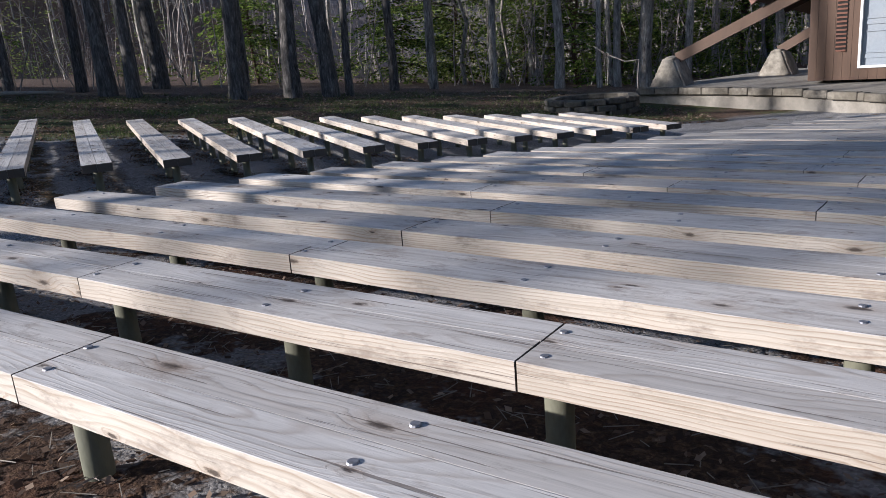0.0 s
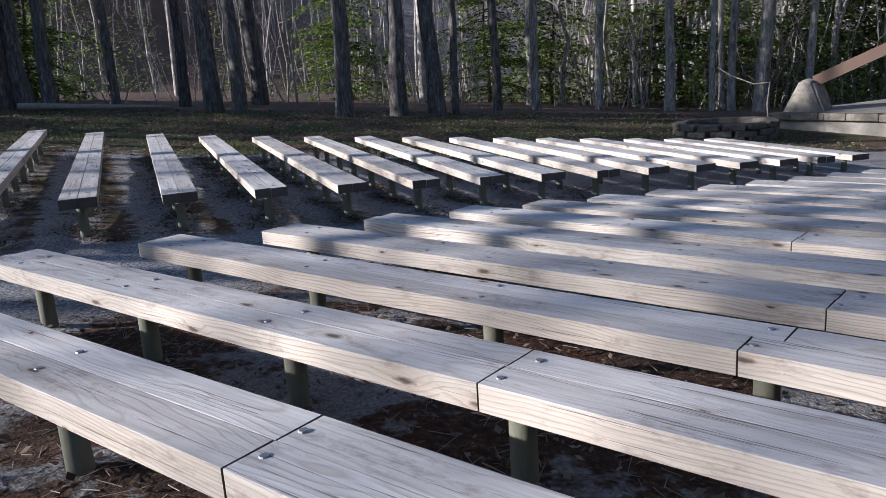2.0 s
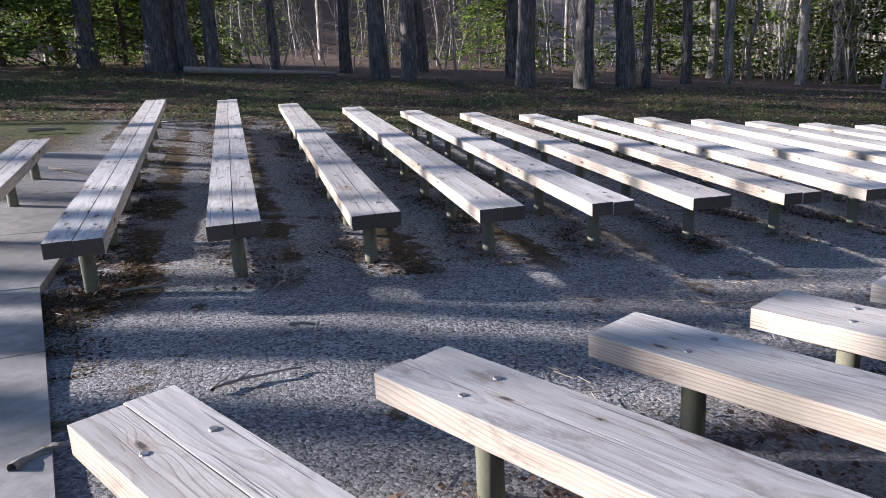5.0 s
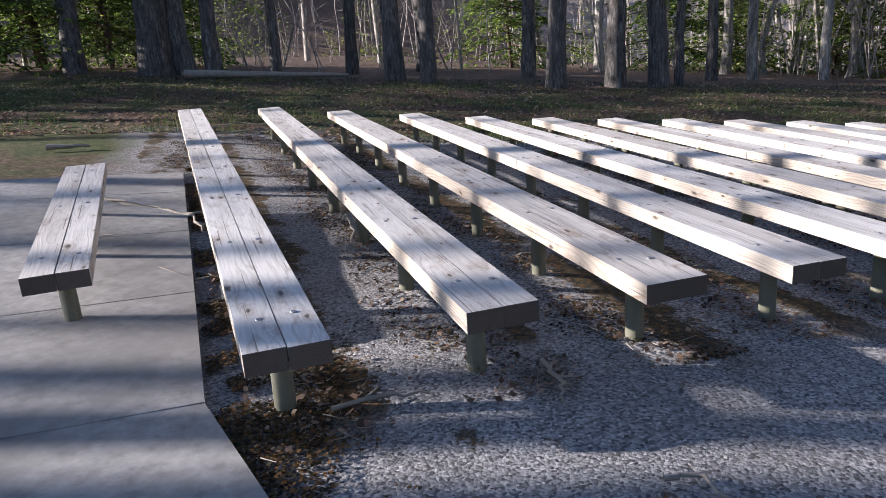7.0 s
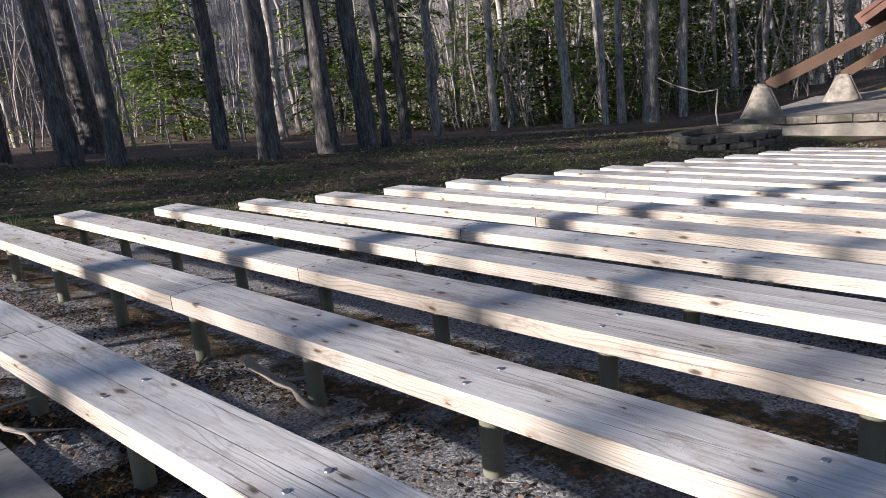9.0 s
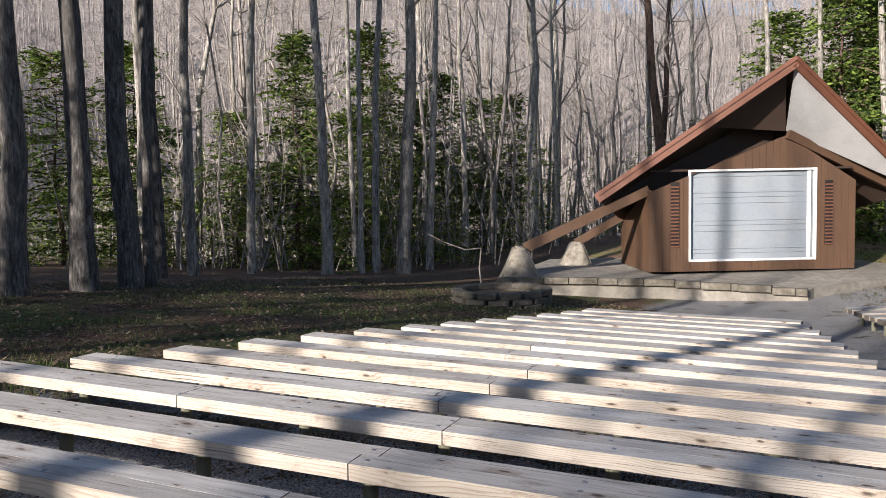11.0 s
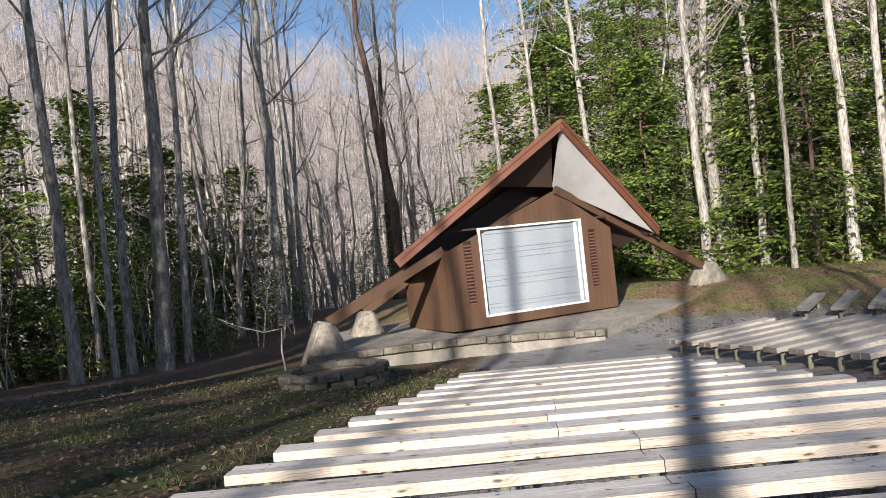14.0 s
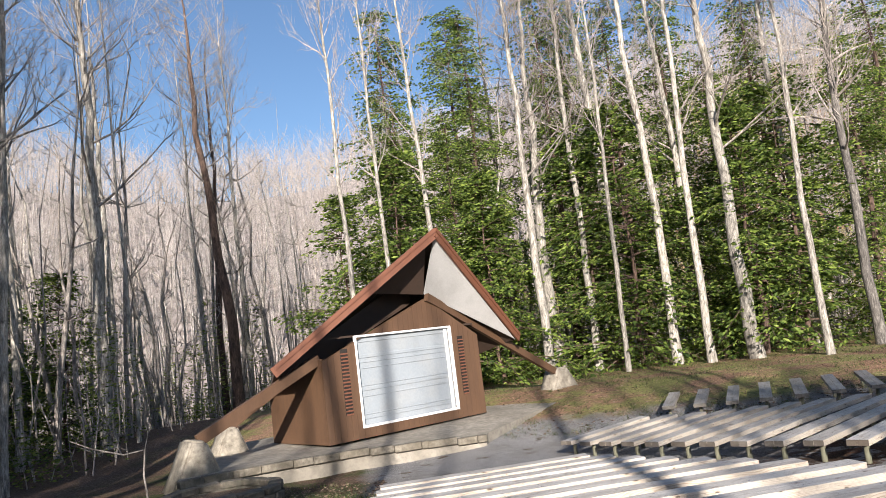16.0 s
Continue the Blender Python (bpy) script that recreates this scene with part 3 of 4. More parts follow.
def build_stage():
    pts = [(-5.9, -0.55), (-4.4, -0.6), (-1.5, -1.2), (0.6, -2.1), (2.1, -2.95), (2.35, -2.75), (7.3, -0.95), (11.6, 0.9), (11.6, 5.0), (-3.5, 5.0)]
    bm = bmesh.new()
    hi = [bm.verts.new((x, y, stage_top(y))) for x, y in pts]
    lo = [bm.verts.new((x, y, -2.2)) for x, y in pts]
    bm.faces.new(hi)
    for i in range(len(pts)):
        j = (i + 1) % len(pts)
        bm.faces.new((hi[i], lo[i], lo[j], hi[j]))
    bmesh.ops.triangulate(bm, faces=[f for f in bm.faces if len(f.verts) > 4])
    bmesh.ops.recalc_face_normals(bm, faces=bm.faces)
    ob = put("stage_platform", mesh_of("stage_platform", bm, M_STAGE), None, HUT)
    tagged(ob, "low worn concrete stage platform with leaves on it", "stage", kind="structure")
    # stone edging along the front, in separate blocks
    r = random.Random(3)
    edge = pts[:5]
    for (x0, y0), (x1, y1) in zip(edge, edge[1:]):
        length, run = math.hypot(x1 - x0, y1 - y0), 0.0
        while run < length - 0.1:
            w = min(r.uniform(0.5, 0.9), length - run)
            f = (run + w / 2) / length
            bm = box(bmesh.new(), -w / 2 + 0.008, w / 2 - 0.008, -0.16, 0.1, -0.16, 0.03, 0.015)
            y = y0 + (y1 - y0) * f
            put("edging_stone", mesh_of("edging_stone", bm, M_EDGING), ob, pose(x0 + (x1 - x0) * f, y, stage_top(y) - r.uniform(0, 0.02), 0, 0, math.degrees(math.atan2(y1 - y0, x1 - x0)) + r.uniform(-1, 1)))
            run += w


build_stage()


def build_hut():
    top = new("stage_hut")
    top.matrix_basis = HUT
    tagged(top, "brown A-frame stage hut with a white roll-up door and braced roof", "building")
    base = -0.53
    peak, apex = Vector((2.45, -1.35, 5.4)), Vector((2.85, 0.0, 3.62))
    left, right = Vector((-2.78, 0, 1.74)), Vector((6.92, 0, 1.86))
    # front wall round the door opening, of vertical boards
    def wall_top(x):
        return 1.86 + (3.5 - 1.86) * (x + 1.27) / 4.12 if x < 2.85 else 3.5 - (3.5 - 2.12) * (x - 2.85) / 2.1
    x = -1.27
    r = random.Random(5)
    wall = part("front_wall", box(bmesh.new(), -1.2, 4.88, 0.104, 0.14, 2.48, 2.54), M_SHADEDWOOD, top, "brown vertical board wall")
    while x < 4.94:
        w = min(0.207, 4.95 - x)
        xs = (x + 0.003, x + w - 0.003)
        spans = [(base, None)]
        if xs[1] > -0.02 and xs[0] < 3.68:
            spans = [(base, -0.18), (2.46, None)]
        for z0, z1 in spans:
            t0, t1 = (z1, z1) if z1 is not None else (wall_top(xs[0]), wall_top(xs[1]))
            bm = prism(bmesh.new(), [(xs[0], z0), (xs[1], z0), (xs[1], t1), (xs[0], t0)], 1, r.uniform(0, 0.004), 0.1)
            part("board", bm, M_BROWN, wall)
        x += w
    for x0, x1 in ((-1.27, -1.17), (4.85, 4.95)):
        part("side_wall", prism(bmesh.new(), [(0.104, base), (3.4, base), (3.4, 0.9), (0.104, 1.95)], 0, x0, x1), M_BROWN, top)
    part("back_wall", box(bmesh.new(), -1.16, 4.84, 3.3, 3.4, base, 1.0), M_BROWN, top)
    # door
    door = part("roll_up_door", box(bmesh.new(), -0.02, 3.7, 0.085, 0.11, -0.18, 2.46), M_DOOR, top, "white sectional roll-up door")
    for z in (0.0, 0.13, 0.66, 0.84, 0.98, 1.5, 1.68, 1.82, 2.3):
        part("rib", box(bmesh.new(), 0.06, 3.62, 0.062, 0.085, z, z + (0.03 if r.random() < 0.6 else 0.1), 0.006), M_DOOR, door)
    for i, b in enumerate(((-0.075, -0.01, -0.24, 2.52), (3.69, 3.77, -0.24, 2.52), (-0.01, 3.69, 2.455, 2.52), (-0.01, 3.69, -0.24, -0.17))):
        part("door_trim", box(bmesh.new(), b[0], b[1], -0.035, 0.06, b[2], b[3], 0.006), M_TRIM, top, "white door trim")
    part("side_track", box(bmesh.new(), 3.5, 3.62, 0.03, 0.06, -0.16, 2.44, 0.004), M_TRIM, door)
    # louvres
    for x0, x1, z0, z1 in ((-0.62, -0.36, 0.2, 2.16), (4.02, 4.26, 0.2, 2.14)):
        vent = part("louvre_vent", box(bmesh.new(), x0, x1, -0.008, 0.0, z0, z1), M_BLACK, top, "dark slotted louvre vent")
        z = z0 + 0.03
        while z < z1 - 0.04:
            bm = beam(bmesh.new(), (x0 + 0.01, -0.02, z), (x1 - 0.01, -0.02, z), 0.03, 0.045)
            part("slat", bm, M_FASCIA, vent)
            z += 0.105
    # roof slopes: the front edge runs from the jutting peak back to the low tips, and the ridge falls to the rear
    ridge = Vector((2.6, 3.7, 3.35))
    for tip, rear in ((left, Vector((-1.15, 3.7, 0.9))), (right, Vector((6.0, 3.7, 0.9)))):
        up = Vector((0, 0, 0.16))
        bm = bmesh.new()
        lo = [bm.verts.new(v) for v in (tip, peak, ridge, rear)]
        hi = [bm.verts.new(v + up) for v in (tip, peak, ridge, rear)]
        bm.faces.new(lo)
        bm.faces.new(hi[::-1])
        for i in range(4):
            j = (i + 1) % 4
            bm.faces.new((lo[i], hi[i], hi[j], lo[j]))
        bmesh.ops.recalc_face_normals(bm, faces=bm.faces)
        part("roof_slope", bm, M_SHINGLE, top, "brown shingled roof slope")
        # underside sheet, the shade beneath the slope put into its dark colour
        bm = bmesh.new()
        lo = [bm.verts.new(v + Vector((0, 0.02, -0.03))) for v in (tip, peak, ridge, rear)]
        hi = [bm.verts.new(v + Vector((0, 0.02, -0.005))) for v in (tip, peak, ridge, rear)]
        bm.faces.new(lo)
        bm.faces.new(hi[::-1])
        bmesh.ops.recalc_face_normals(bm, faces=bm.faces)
        part("roof_deck", bm, M_SHADEDWOOD, top, "underside boards with shade in their dark colour")
        d = (peak - tip).normalized()
        part("fascia", beam(bmesh.new(), tip - d * 0.08 + Vector((0, -0.03, 0.02)), peak + Vector((0, -0.03, 0.02)), 0.06, 0.3), M_FASCIA, top, "red-brown fascia board")
        part("drip_edge", beam(bmesh.new(), tip - d * 0.05 + Vector((0, -0.075, 0.13)), peak + Vector((0, -0.075, 0.13)), 0.05, 0.11), M_FASCIA, top)
    # soffits: a full pale one on one side, a short one by the peak on the other, its shade put into a dark colour
    deep = apex + Vector((0, 0.02, 0))
    for panel, pts in ((M_SOFFIT, (right + Vector((-0.12, 0.04, -0.06)), peak + Vector((0.02, 0.06, -0.12)), deep)), (M_SHADEDWOOD, (peak.lerp(left, 0.36) + Vector((0.05, 1.0, -0.3)), peak + Vector((-0.02, 0.5, -0.25)), deep + Vector((-0.03, 0, 0))))):
        bm = bmesh.new()
        vs = [bm.verts.new(v) for v in pts]
        ws = [bm.verts.new(v + Vector((0, 0.04, 0.03))) for v in pts]
        bm.faces.new(vs)
        bm.faces.new(ws[::-1])
        for i in range(3):
            j = (i + 1) % 3
            bm.faces.new((vs[i], ws[i], ws[j], vs[j]))
        bmesh.ops.recalc_face_normals(bm, faces=bm.faces)
        part("soffit", bm, panel, top, "pale grey soffit panel" if panel is M_SOFFIT else "soffit panel with its shade in the dark colour")
    # added dark panel set back between wall and roof, stands for the shaded void there
    part("gable_boarding", prism(bmesh.new(), [(-2.1, 1.3), (2.8, 3.4), (2.8, 4.3), (-2.3, 1.75)], 1, 0.75, 0.8), M_SHADEDWOOD, top)
    # raking beams that run down to the piers
    part("rafter", beam(bmesh.new(), apex + Vector((0.0, -0.06, -0.1)), (9.9, 1.15, 0.32), 0.16, 0.26), M_BROWN, top, "long brown raking beam")
    part("rafter", beam(bmesh.new(), (-1.2, 0.3, 1.95), (-5.0, 0.25, 0.26), 0.16, 0.3), M_BROWN, top, "long brown raking beam")
    part("rafter", beam(bmesh.new(), (-0.9, 3.1, 1.3), (-2.9, 3.2, 0.2), 0.16, 0.26), M_BROWN, top, "long brown raking beam")
    return top


build_hut()


def build_pier(x, y, w, h, lean, base):
    """A sloped concrete block that takes the foot of a rafter."""
    bm = bmesh.new()
    pts = [(-w * 0.55, 0), (w * 0.5, 0), (w * 0.16, h), (-w * 0.1, h * 1.04)] if lean > 0 else [(-w * 0.5, 0), (w * 0.55, 0), (w * 0.1, h * 1.04), (-w * 0.16, h)]
    prism(bm, pts, 1, -0.42, 0.42)
    bmesh.ops.bevel(bm, geom=list(bm.edges), offset=0.06, segments=2, affect="EDGES")
    bmesh.ops.subdivide_edges(bm, edges=list(bm.edges), cuts=2, use_grid_fill=True)
    for v in bm.verts:
        v.co += Vector(noise.noise_vector(v.co * 2.2 + Vector((x, y, 0)))) * 0.045
    ob = put("concrete_pier", mesh_of("concrete_pier", bm, M_PIER, True), None, HUT @ pose(x, y, base))
    tagged(ob, "rough concrete pier holding the foot of a beam", "pier", "beam piers")


build_pier(-5.15, 0.25, 1.35, 1.2, 1, -0.92)
build_pier(-2.9, 3.2, 1.25, 1.1, 1, -0.88)
build_pier(10.2, 1.3, 1.7, 1.0, -1, -0.6)


def build_ring():
    top = new("stone_ring")
    c = Vector((1.0, 21.4))
    z = height(*c) - 0.06
    top.matrix_basis = pose(c.x, c.y, z)
    tagged(top, "low round ring wall of rough mortared stones", "fire ring")
    r = random.Random(9)
    for course in range(3):
        n = 13
        for i in range(n):
            a = 2 * math.pi * (i + 0.5 * course) / n
            w = 2 * math.pi * 1.12 / n
            bm = box(bmesh.new(), -w / 2 + 0.012, w / 2 - 0.012, -0.16, 0.16, -0.08, 0.08, 0.03)
            for v in bm.verts:
                v.co += Vector(noise.noise_vector(v.co * 3 + Vector((i, course, 0)))) * 0.02
            put("stone", mesh_of("stone", bm, M_STONE), top, pose(1.12 * math.cos(a), 1.12 * math.sin(a), 0.05 + course * 0.155, r.uniform(-3, 3), r.uniform(-3, 3), math.degrees(a) + 90 + r.uniform(-3, 3)))
    bm = bmesh.new()
    bmesh.ops.create_cone(bm, cap_ends=True, segments=32, radius1=1.02, radius2=1.02, depth=0.3)
    put("soil", mesh_of("soil", bm, M_RINGSOIL), top, pose(0, 0, 0.1), "leaf-covered soil")


build_ring()


# ---- trees ----
def limb(r, start, heading, length, radius, bend, steps):
    pts, d, p = [start.copy()], heading.normalized(), start.copy()
    for _ in range(steps):
        d = (d + Vector((r.uniform(-1, 1), r.uniform(-1, 1), r.uniform(-0.6, 1.0))) * bend).normalized()
        p = p + d * length / steps
        pts.append(p.copy())
    return pts, [radius * (1 - 0.85 * i / steps) for i in range(steps + 1)], d


def bare_meshes(seed, h=24.0, rad=0.3, first=0.3, mat=None, dense=1.0):
    """Trunk and branch meshes of a leafless hardwood of height h."""
    r = random.Random(seed)
    n = 14
    sway = [Vector((0.0, 0.0, 0.0))]
    for i in range(n):
        sway.append(sway[-1] + Vector((r.uniform(-1, 1), r.uniform(-1, 1), 0)) * 0.16)
    pts = [Vector((0, 0, h * i / n - 0.4)) + sway[i] for i in range(n + 1)]
    radii = [rad * ((1 - i / n) ** 0.8 * 0.95 + 0.05) * (1.25 if i == 0 else 1) for i in range(n + 1)]
    v, f = [], []
    tube(v, f, pts, radii, 10)
    trunk = raw_mesh("trunk", v, f, mat or M_BARK, True)
    v, f = [], []
    for _ in range(int(46 * dense)):
        t = first + (1 - first) * r.random() ** 0.8
        i = min(int(t * n), n - 1)
        p = pts[i].lerp(pts[i + 1], t * n - i)
        a = r.uniform(0, 2 * math.pi)
        up = r.uniform(0.35, 1.3)
        length = h * r.uniform(0.12, 0.32) * (1.28 - t)
        q, rr, d = limb(r, p, Vector((math.cos(a), math.sin(a), up)), length, rad * 0.3 * (1.15 - t), 0.22, 5)
        tube(v, f, q, rr, 5)
        for _ in range(5):
            k = r.randint(1, 5)
            hd = (q[k] - q[k - 1]).normalized() + Vector((r.uniform(-1, 1), r.uniform(-1, 1), r.uniform(-0.3, 1))) * 0.9
            s, sr, d = limb(r, q[k], hd, length * r.uniform(0.3, 0.6), max(rr[k] * 0.6, 0.012), 0.25, 3)
            tube(v, f, s, sr, 3)
            for _ in range(6):
                k2 = r.randint(1, 3)
                hd = (s[k2] - s[k2 - 1]).normalized() + Vector((r.uniform(-1, 1), r.uniform(-1, 1), r.uniform(-0.3, 1))) * 0.9
                w, wr, d = limb(r, s[k2], hd, length * r.uniform(0.18, 0.4), 0.011, 0.35, 2)
                tube(v, f, w, wr, 3)
    crown = raw_mesh("crown", v, f, M_TWIG, True)
    return trunk, crown


def spray(v, f, p, d, size, r):
    """One flat drooping spray of needles, as three narrow leaves."""
    side = d.cross(Vector((0, 0, 1))).normalized()
    for a in (-0.75, 0.0, 0.75):
        e = (d + side * a + Vector((0, 0, r.uniform(-0.35, 0.15)))).normalized() * size * r.uniform(0.7, 1.15)
        w = e.cross(Vector((r.uniform(-1, 1), r.uniform(-1, 1), r.uniform(-0.4, 1)))).normalized() * size * 0.17
        b = len(v)
        v += [p, p + e * 0.5 + w, p + e, p + e * 0.5 - w]
        f.append((b, b + 1, b + 2, b + 3))


def conifer_meshes(seed, h=20.0, rad=0.26, low=0.08, reach=3.4, count=120):
    r = random.Random(seed)
    pts = [Vector((0.1 * math.sin(i), 0.1 * math.cos(i * 1.3), h * i / 10 - 0.4)) for i in range(11)]
    v, f = [], []
    tube(v, f, pts, [rad * (1 - i / 10.5) for i in range(11)], 9)
    trunk = raw_mesh("trunk", v, f, M_PINE, True)
    bv, bf, lv, lf = [], [], [], []
    for _ in range(count):
        t = low + (1 - low) * r.random()
        z = h * t
        a = r.uniform(0, 2 * math.pi)
        length = reach * (1.08 - t) ** 0.75 * r.uniform(0.25, 1.25) + 0.3
        n = max(4, int(length / 0.27))
        d = Vector((math.cos(a), math.sin(a), r.uniform(-0.25, 0.55)))
        p, q = Vector((0, 0, z)), []
        for i in range(n + 1):
            q.append(p.copy())
            d = (d + Vector((r.uniform(-0.12, 0.12), r.uniform(-0.12, 0.12), -0.07))).normalized()
            p = p + d * length / n
        tube(bv, bf, q, [0.035 * (1 - 0.8 * i / n) for i in range(n + 1)], 3)
        for i in range(1, n + 1):
            dd = (q[i] - q[i - 1]).normalized()
            sd = dd.cross(Vector((0, 0, 1))).normalized()
            wide = 0.75 * (1 - 0.65 * i / n) * min(1.0, length / 2) + 0.2
            for s in (-1, 1):
                for g in (0.15, 0.42, 0.7, 1.0):
                    if r.random() < 0.8:
                        spray(lv, lf, q[i] + sd * s * wide * g * r.uniform(0.7, 1.1) + dd * r.uniform(-0.2, 0.2) + Vector((0, 0, -0.16 * g + r.uniform(-0.13, 0.1))), (dd + sd * s * 0.9 + Vector((0, 0, r.uniform(-0.6, 0.3)))).normalized(), r.uniform(0.1, 0.24), r)
            spray(lv, lf, q[i], dd, 0.22, r)
    branches = raw_mesh("branch", bv, bf, M_PINE)
    needles = raw_mesh("foliage", lv, lf, M_HEMLOCK)
    return trunk, branches, needles


def plant_tree(kind, x, y, scale, girth, turn, label, group, lean=0.0, leandir=0.0):
    top = new("tree")
    m = pose(x, y, height(x, y) - 0.05, 0, 0, leandir) @ pose(0, 0, 0, 0, lean, turn)
    top.matrix_basis = m @ Matrix.Diagonal((girth, girth, scale, 1))
    tagged(top, label, "tree", group)
    for name, me in zip(("trunk", "crown", "foliage"), kind):
        put(name, me, top)
    return top


BARE = [bare_meshes(11 + i, 24, 0.3, 0.32, None, 0.9) for i in range(4)]
PALE = [bare_meshes(31 + i, 25, 0.3, 0.38, M_PALE, 0.55) for i in range(3)]
PINE = [bare_meshes(51 + i, 26, 0.3, 0.5, M_PINE, 0.6) for i in range(2)]
SPARSE = [bare_meshes(61 + i, 24, 0.3, 0.35, M_BARK, 0.3) for i in range(3)]
HEMLOCK = [conifer_meshes(71, 21, 0.26, 0.2, 4.6, 175), conifer_meshes(72, 16, 0.2, 0.06, 4.4, 160), conifer_meshes(73, 8, 0.1, 0.06, 3.0, 100)]
GREY_TREE = "tall leafless hardwood tree with rough grey bark"
PALE_TREE = "tall leafless tree with pale sunlit bark"
PINE_TREE = "tall slim pine with dark reddish bark"
HEM_TREE = "green hemlock with drooping needle sprays"
tr = random.Random(21)


def stand(spots, kinds, label, group):
    for x, y, rad, *more in spots:
        lean, ld = (more + [tr.uniform(0, 2.5), tr.uniform(0, 360)])[:2] if len(more) >= 2 else (tr.uniform(0, 2.5), tr.uniform(0, 360))
        plant_tree(tr.choice(kinds), x, y, tr.uniform(0.9, 1.12), 0.78 * rad / 0.3, tr.uniform(0, 360), label, group, lean, ld)


EDGE = [(-23.7, 19.4, 0.38), (-21.1, 19.9, 0.6), (-20.6, 20.6, 0.4), (-19.6, 20.6, 0.3), (-19.3, 23.2, 0.22), (-17.1, 24.2, 0.25), (-14.6, 22.2, 0.36), (-13.4, 21.8, 0.28),
        (-9.9, 22.0, 0.33), (-8.6, 23.3, 0.35), (-7.6, 24.1, 0.34), (-7.1, 24.6, 0.17), (-6.5, 28.0, 0.22), (-16.0, 27.5, 0.4), (-12.0, 26.6, 0.3)]
stand(EDGE, BARE, GREY_TREE, "edge of the woods")
stand([(-5.3, 29.6, 0.22), (-3.1, 31.2, 0.2), (1.1, 31.6, 0.14), (1.8, 31.9, 0.2), (-6.4, 34.0, 0.25), (-1.9, 35.0, 0.18), (-11.0, 33.0, 0.24)], PALE, PALE_TREE, "edge of the woods")
stand([(-0.5, 31.0, 0.25, 4, 200), (2.8, 31.6, 0.36), (1.5, 33.4, 0.15), (4.6, 33.0, 0.2), (12.3, 36.7, 0.42), (16.6, 41.0, 0.34), (9.0, 38.0, 0.22)], PALE, PALE_TREE, "woods behind the stage")
stand([(19.8, 35.8, 0.4), (24.0, 40.0, 0.3)], PINE, PINE_TREE, "woods behind the stage")
stand([(18.0, 27.4, 0.18), (26.0, 20.3, 0.4), (27.1, 16.6, 0.4), (24.6, 14.4, 0.3), (23.6, 10.9, 0.42), (21.6, 8.2, 0.2), (29.0, 13.0, 0.3), (30.0, 8.0, 0.33), (34.0, 22.0, 0.35), (22.6, 19.8, 0.3), (23.6, 12.8, 0.25), (25.2, 18.2, 0.26), (21.6, 24.3, 0.22), (20.2, 26.4, 0.18), (22.8, 16.4, 0.16)], PALE, PALE_TREE, "woods behind the stage")
stand([(25.0, 6.0, 0.3), (31.5, 24.0, 0.3)], BARE, GREY_TREE, "woods behind the stage")
back = random.Random(17)
spots = []
for i in range(7):
    a, d = radians(36 + 26 * (i + back.random()) / 7), back.uniform(34, 52)
    spots.append((-12 + d * math.cos(a), 10 + d * math.sin(a), back.uniform(0.12, 0.26)))
stand([p for p in spots if -0.3 * p[0] + 0.95 * p[1] > 27.5], PALE, PALE_TREE, "woods behind the stage")
HEMS = [(21.5, 26.5, 2, 1.5), (25.5, 16.0, 2, 1.6), (26.0, 10.5, 2, 1.5), (32.0, 9.0, 0, 1.0), (24.6, 27.5, 1, 1.0), (27.5, 24.0, 0, 1.0), (29.5, 20.0, 0, 1.05), (31.0, 16.5, 0, 1.0), (28.0, 29.5, 0, 1.1), (33.0, 27.0, 0, 1.15), (30.5, 11.5, 1, 1.0), (29.0, 5.0, 1, 1.0), (35.0, 14.0, 0, 1.1),
        (22.0, 30.0, 2, 1.3), (24.5, 24.5, 1, 0.9), (23.0, 22.5, 2, 1.3), (26.5, 18.3, 2, 1.5), (27.5, 8.5, 2, 1.6), (25.5, 22.5, 2, 1.1), (27.5, 13.0, 2, 1.0), (36.0, 20.0, 0, 1.2), (33.0, 3.0, 0, 1.0)]
for x, y, k, s in HEMS:
    plant_tree(HEMLOCK[k], x, y, s, s, tr.uniform(0, 360), HEM_TREE, "hemlocks behind the stage")
for x, y, k, s in [(-2.5, 37.0, 2, 0.8), (3.5, 46.0, 1, 0.7), (-15.0, 34.0, 2, 1.0), (-27.0, 24.0, 1, 0.7), (-26.0, 18.0, 2, 1.0), (8.0, 41.0, 2, 1.0), (14.0, 45.0, 2, 1.1), 
                   (-6, 38, 2, 1.1), (0, 36, 2, 1.2), (5, 40, 2, 1.4), (-9, 37, 2, 1.0), (7, 43, 1, 0.7), (10, 42, 2, 1.2), (2, 35, 2, 0.8), (13, 40, 2, 1.0),
                   (-27, 21, 1, 1.0), (-30, 17.5, 0, 0.9), (-25, 22, 2, 1.2), (-25.5, 26, 2, 1.1)]:
    plant_tree(HEMLOCK[k], x, y, s, s, tr.uniform(0, 360), HEM_TREE, "hemlocks in the woods")
# trees behind the walker, which throw the long shadows
BEHIND = [(11.7, 26, 0.3), (16.4, 24, 0.24), (17.7, 25, 0.28), (6.1, 20, 0.3), (5.5, 25, 0.25), (9.6, 31, 0.2), (8.0, 37, 0.2),
          (-1.2, 24, 0.3), (-4.0, 27, 0.3), (21.0, 31, 0.3), (7.2, 28, 0.15), (15.0, 46, 0.25), (10.6, 48, 0.22), (6.7, 22, 0.24), (5.8, 29, 0.4), (24.0, 26, 0.25), (19.3, 40, 0.2)]
BEHIND = [(-0.932 * t - 0.363 * c, -0.363 * t + 0.932 * c, rad) for c, t, rad in BEHIND]
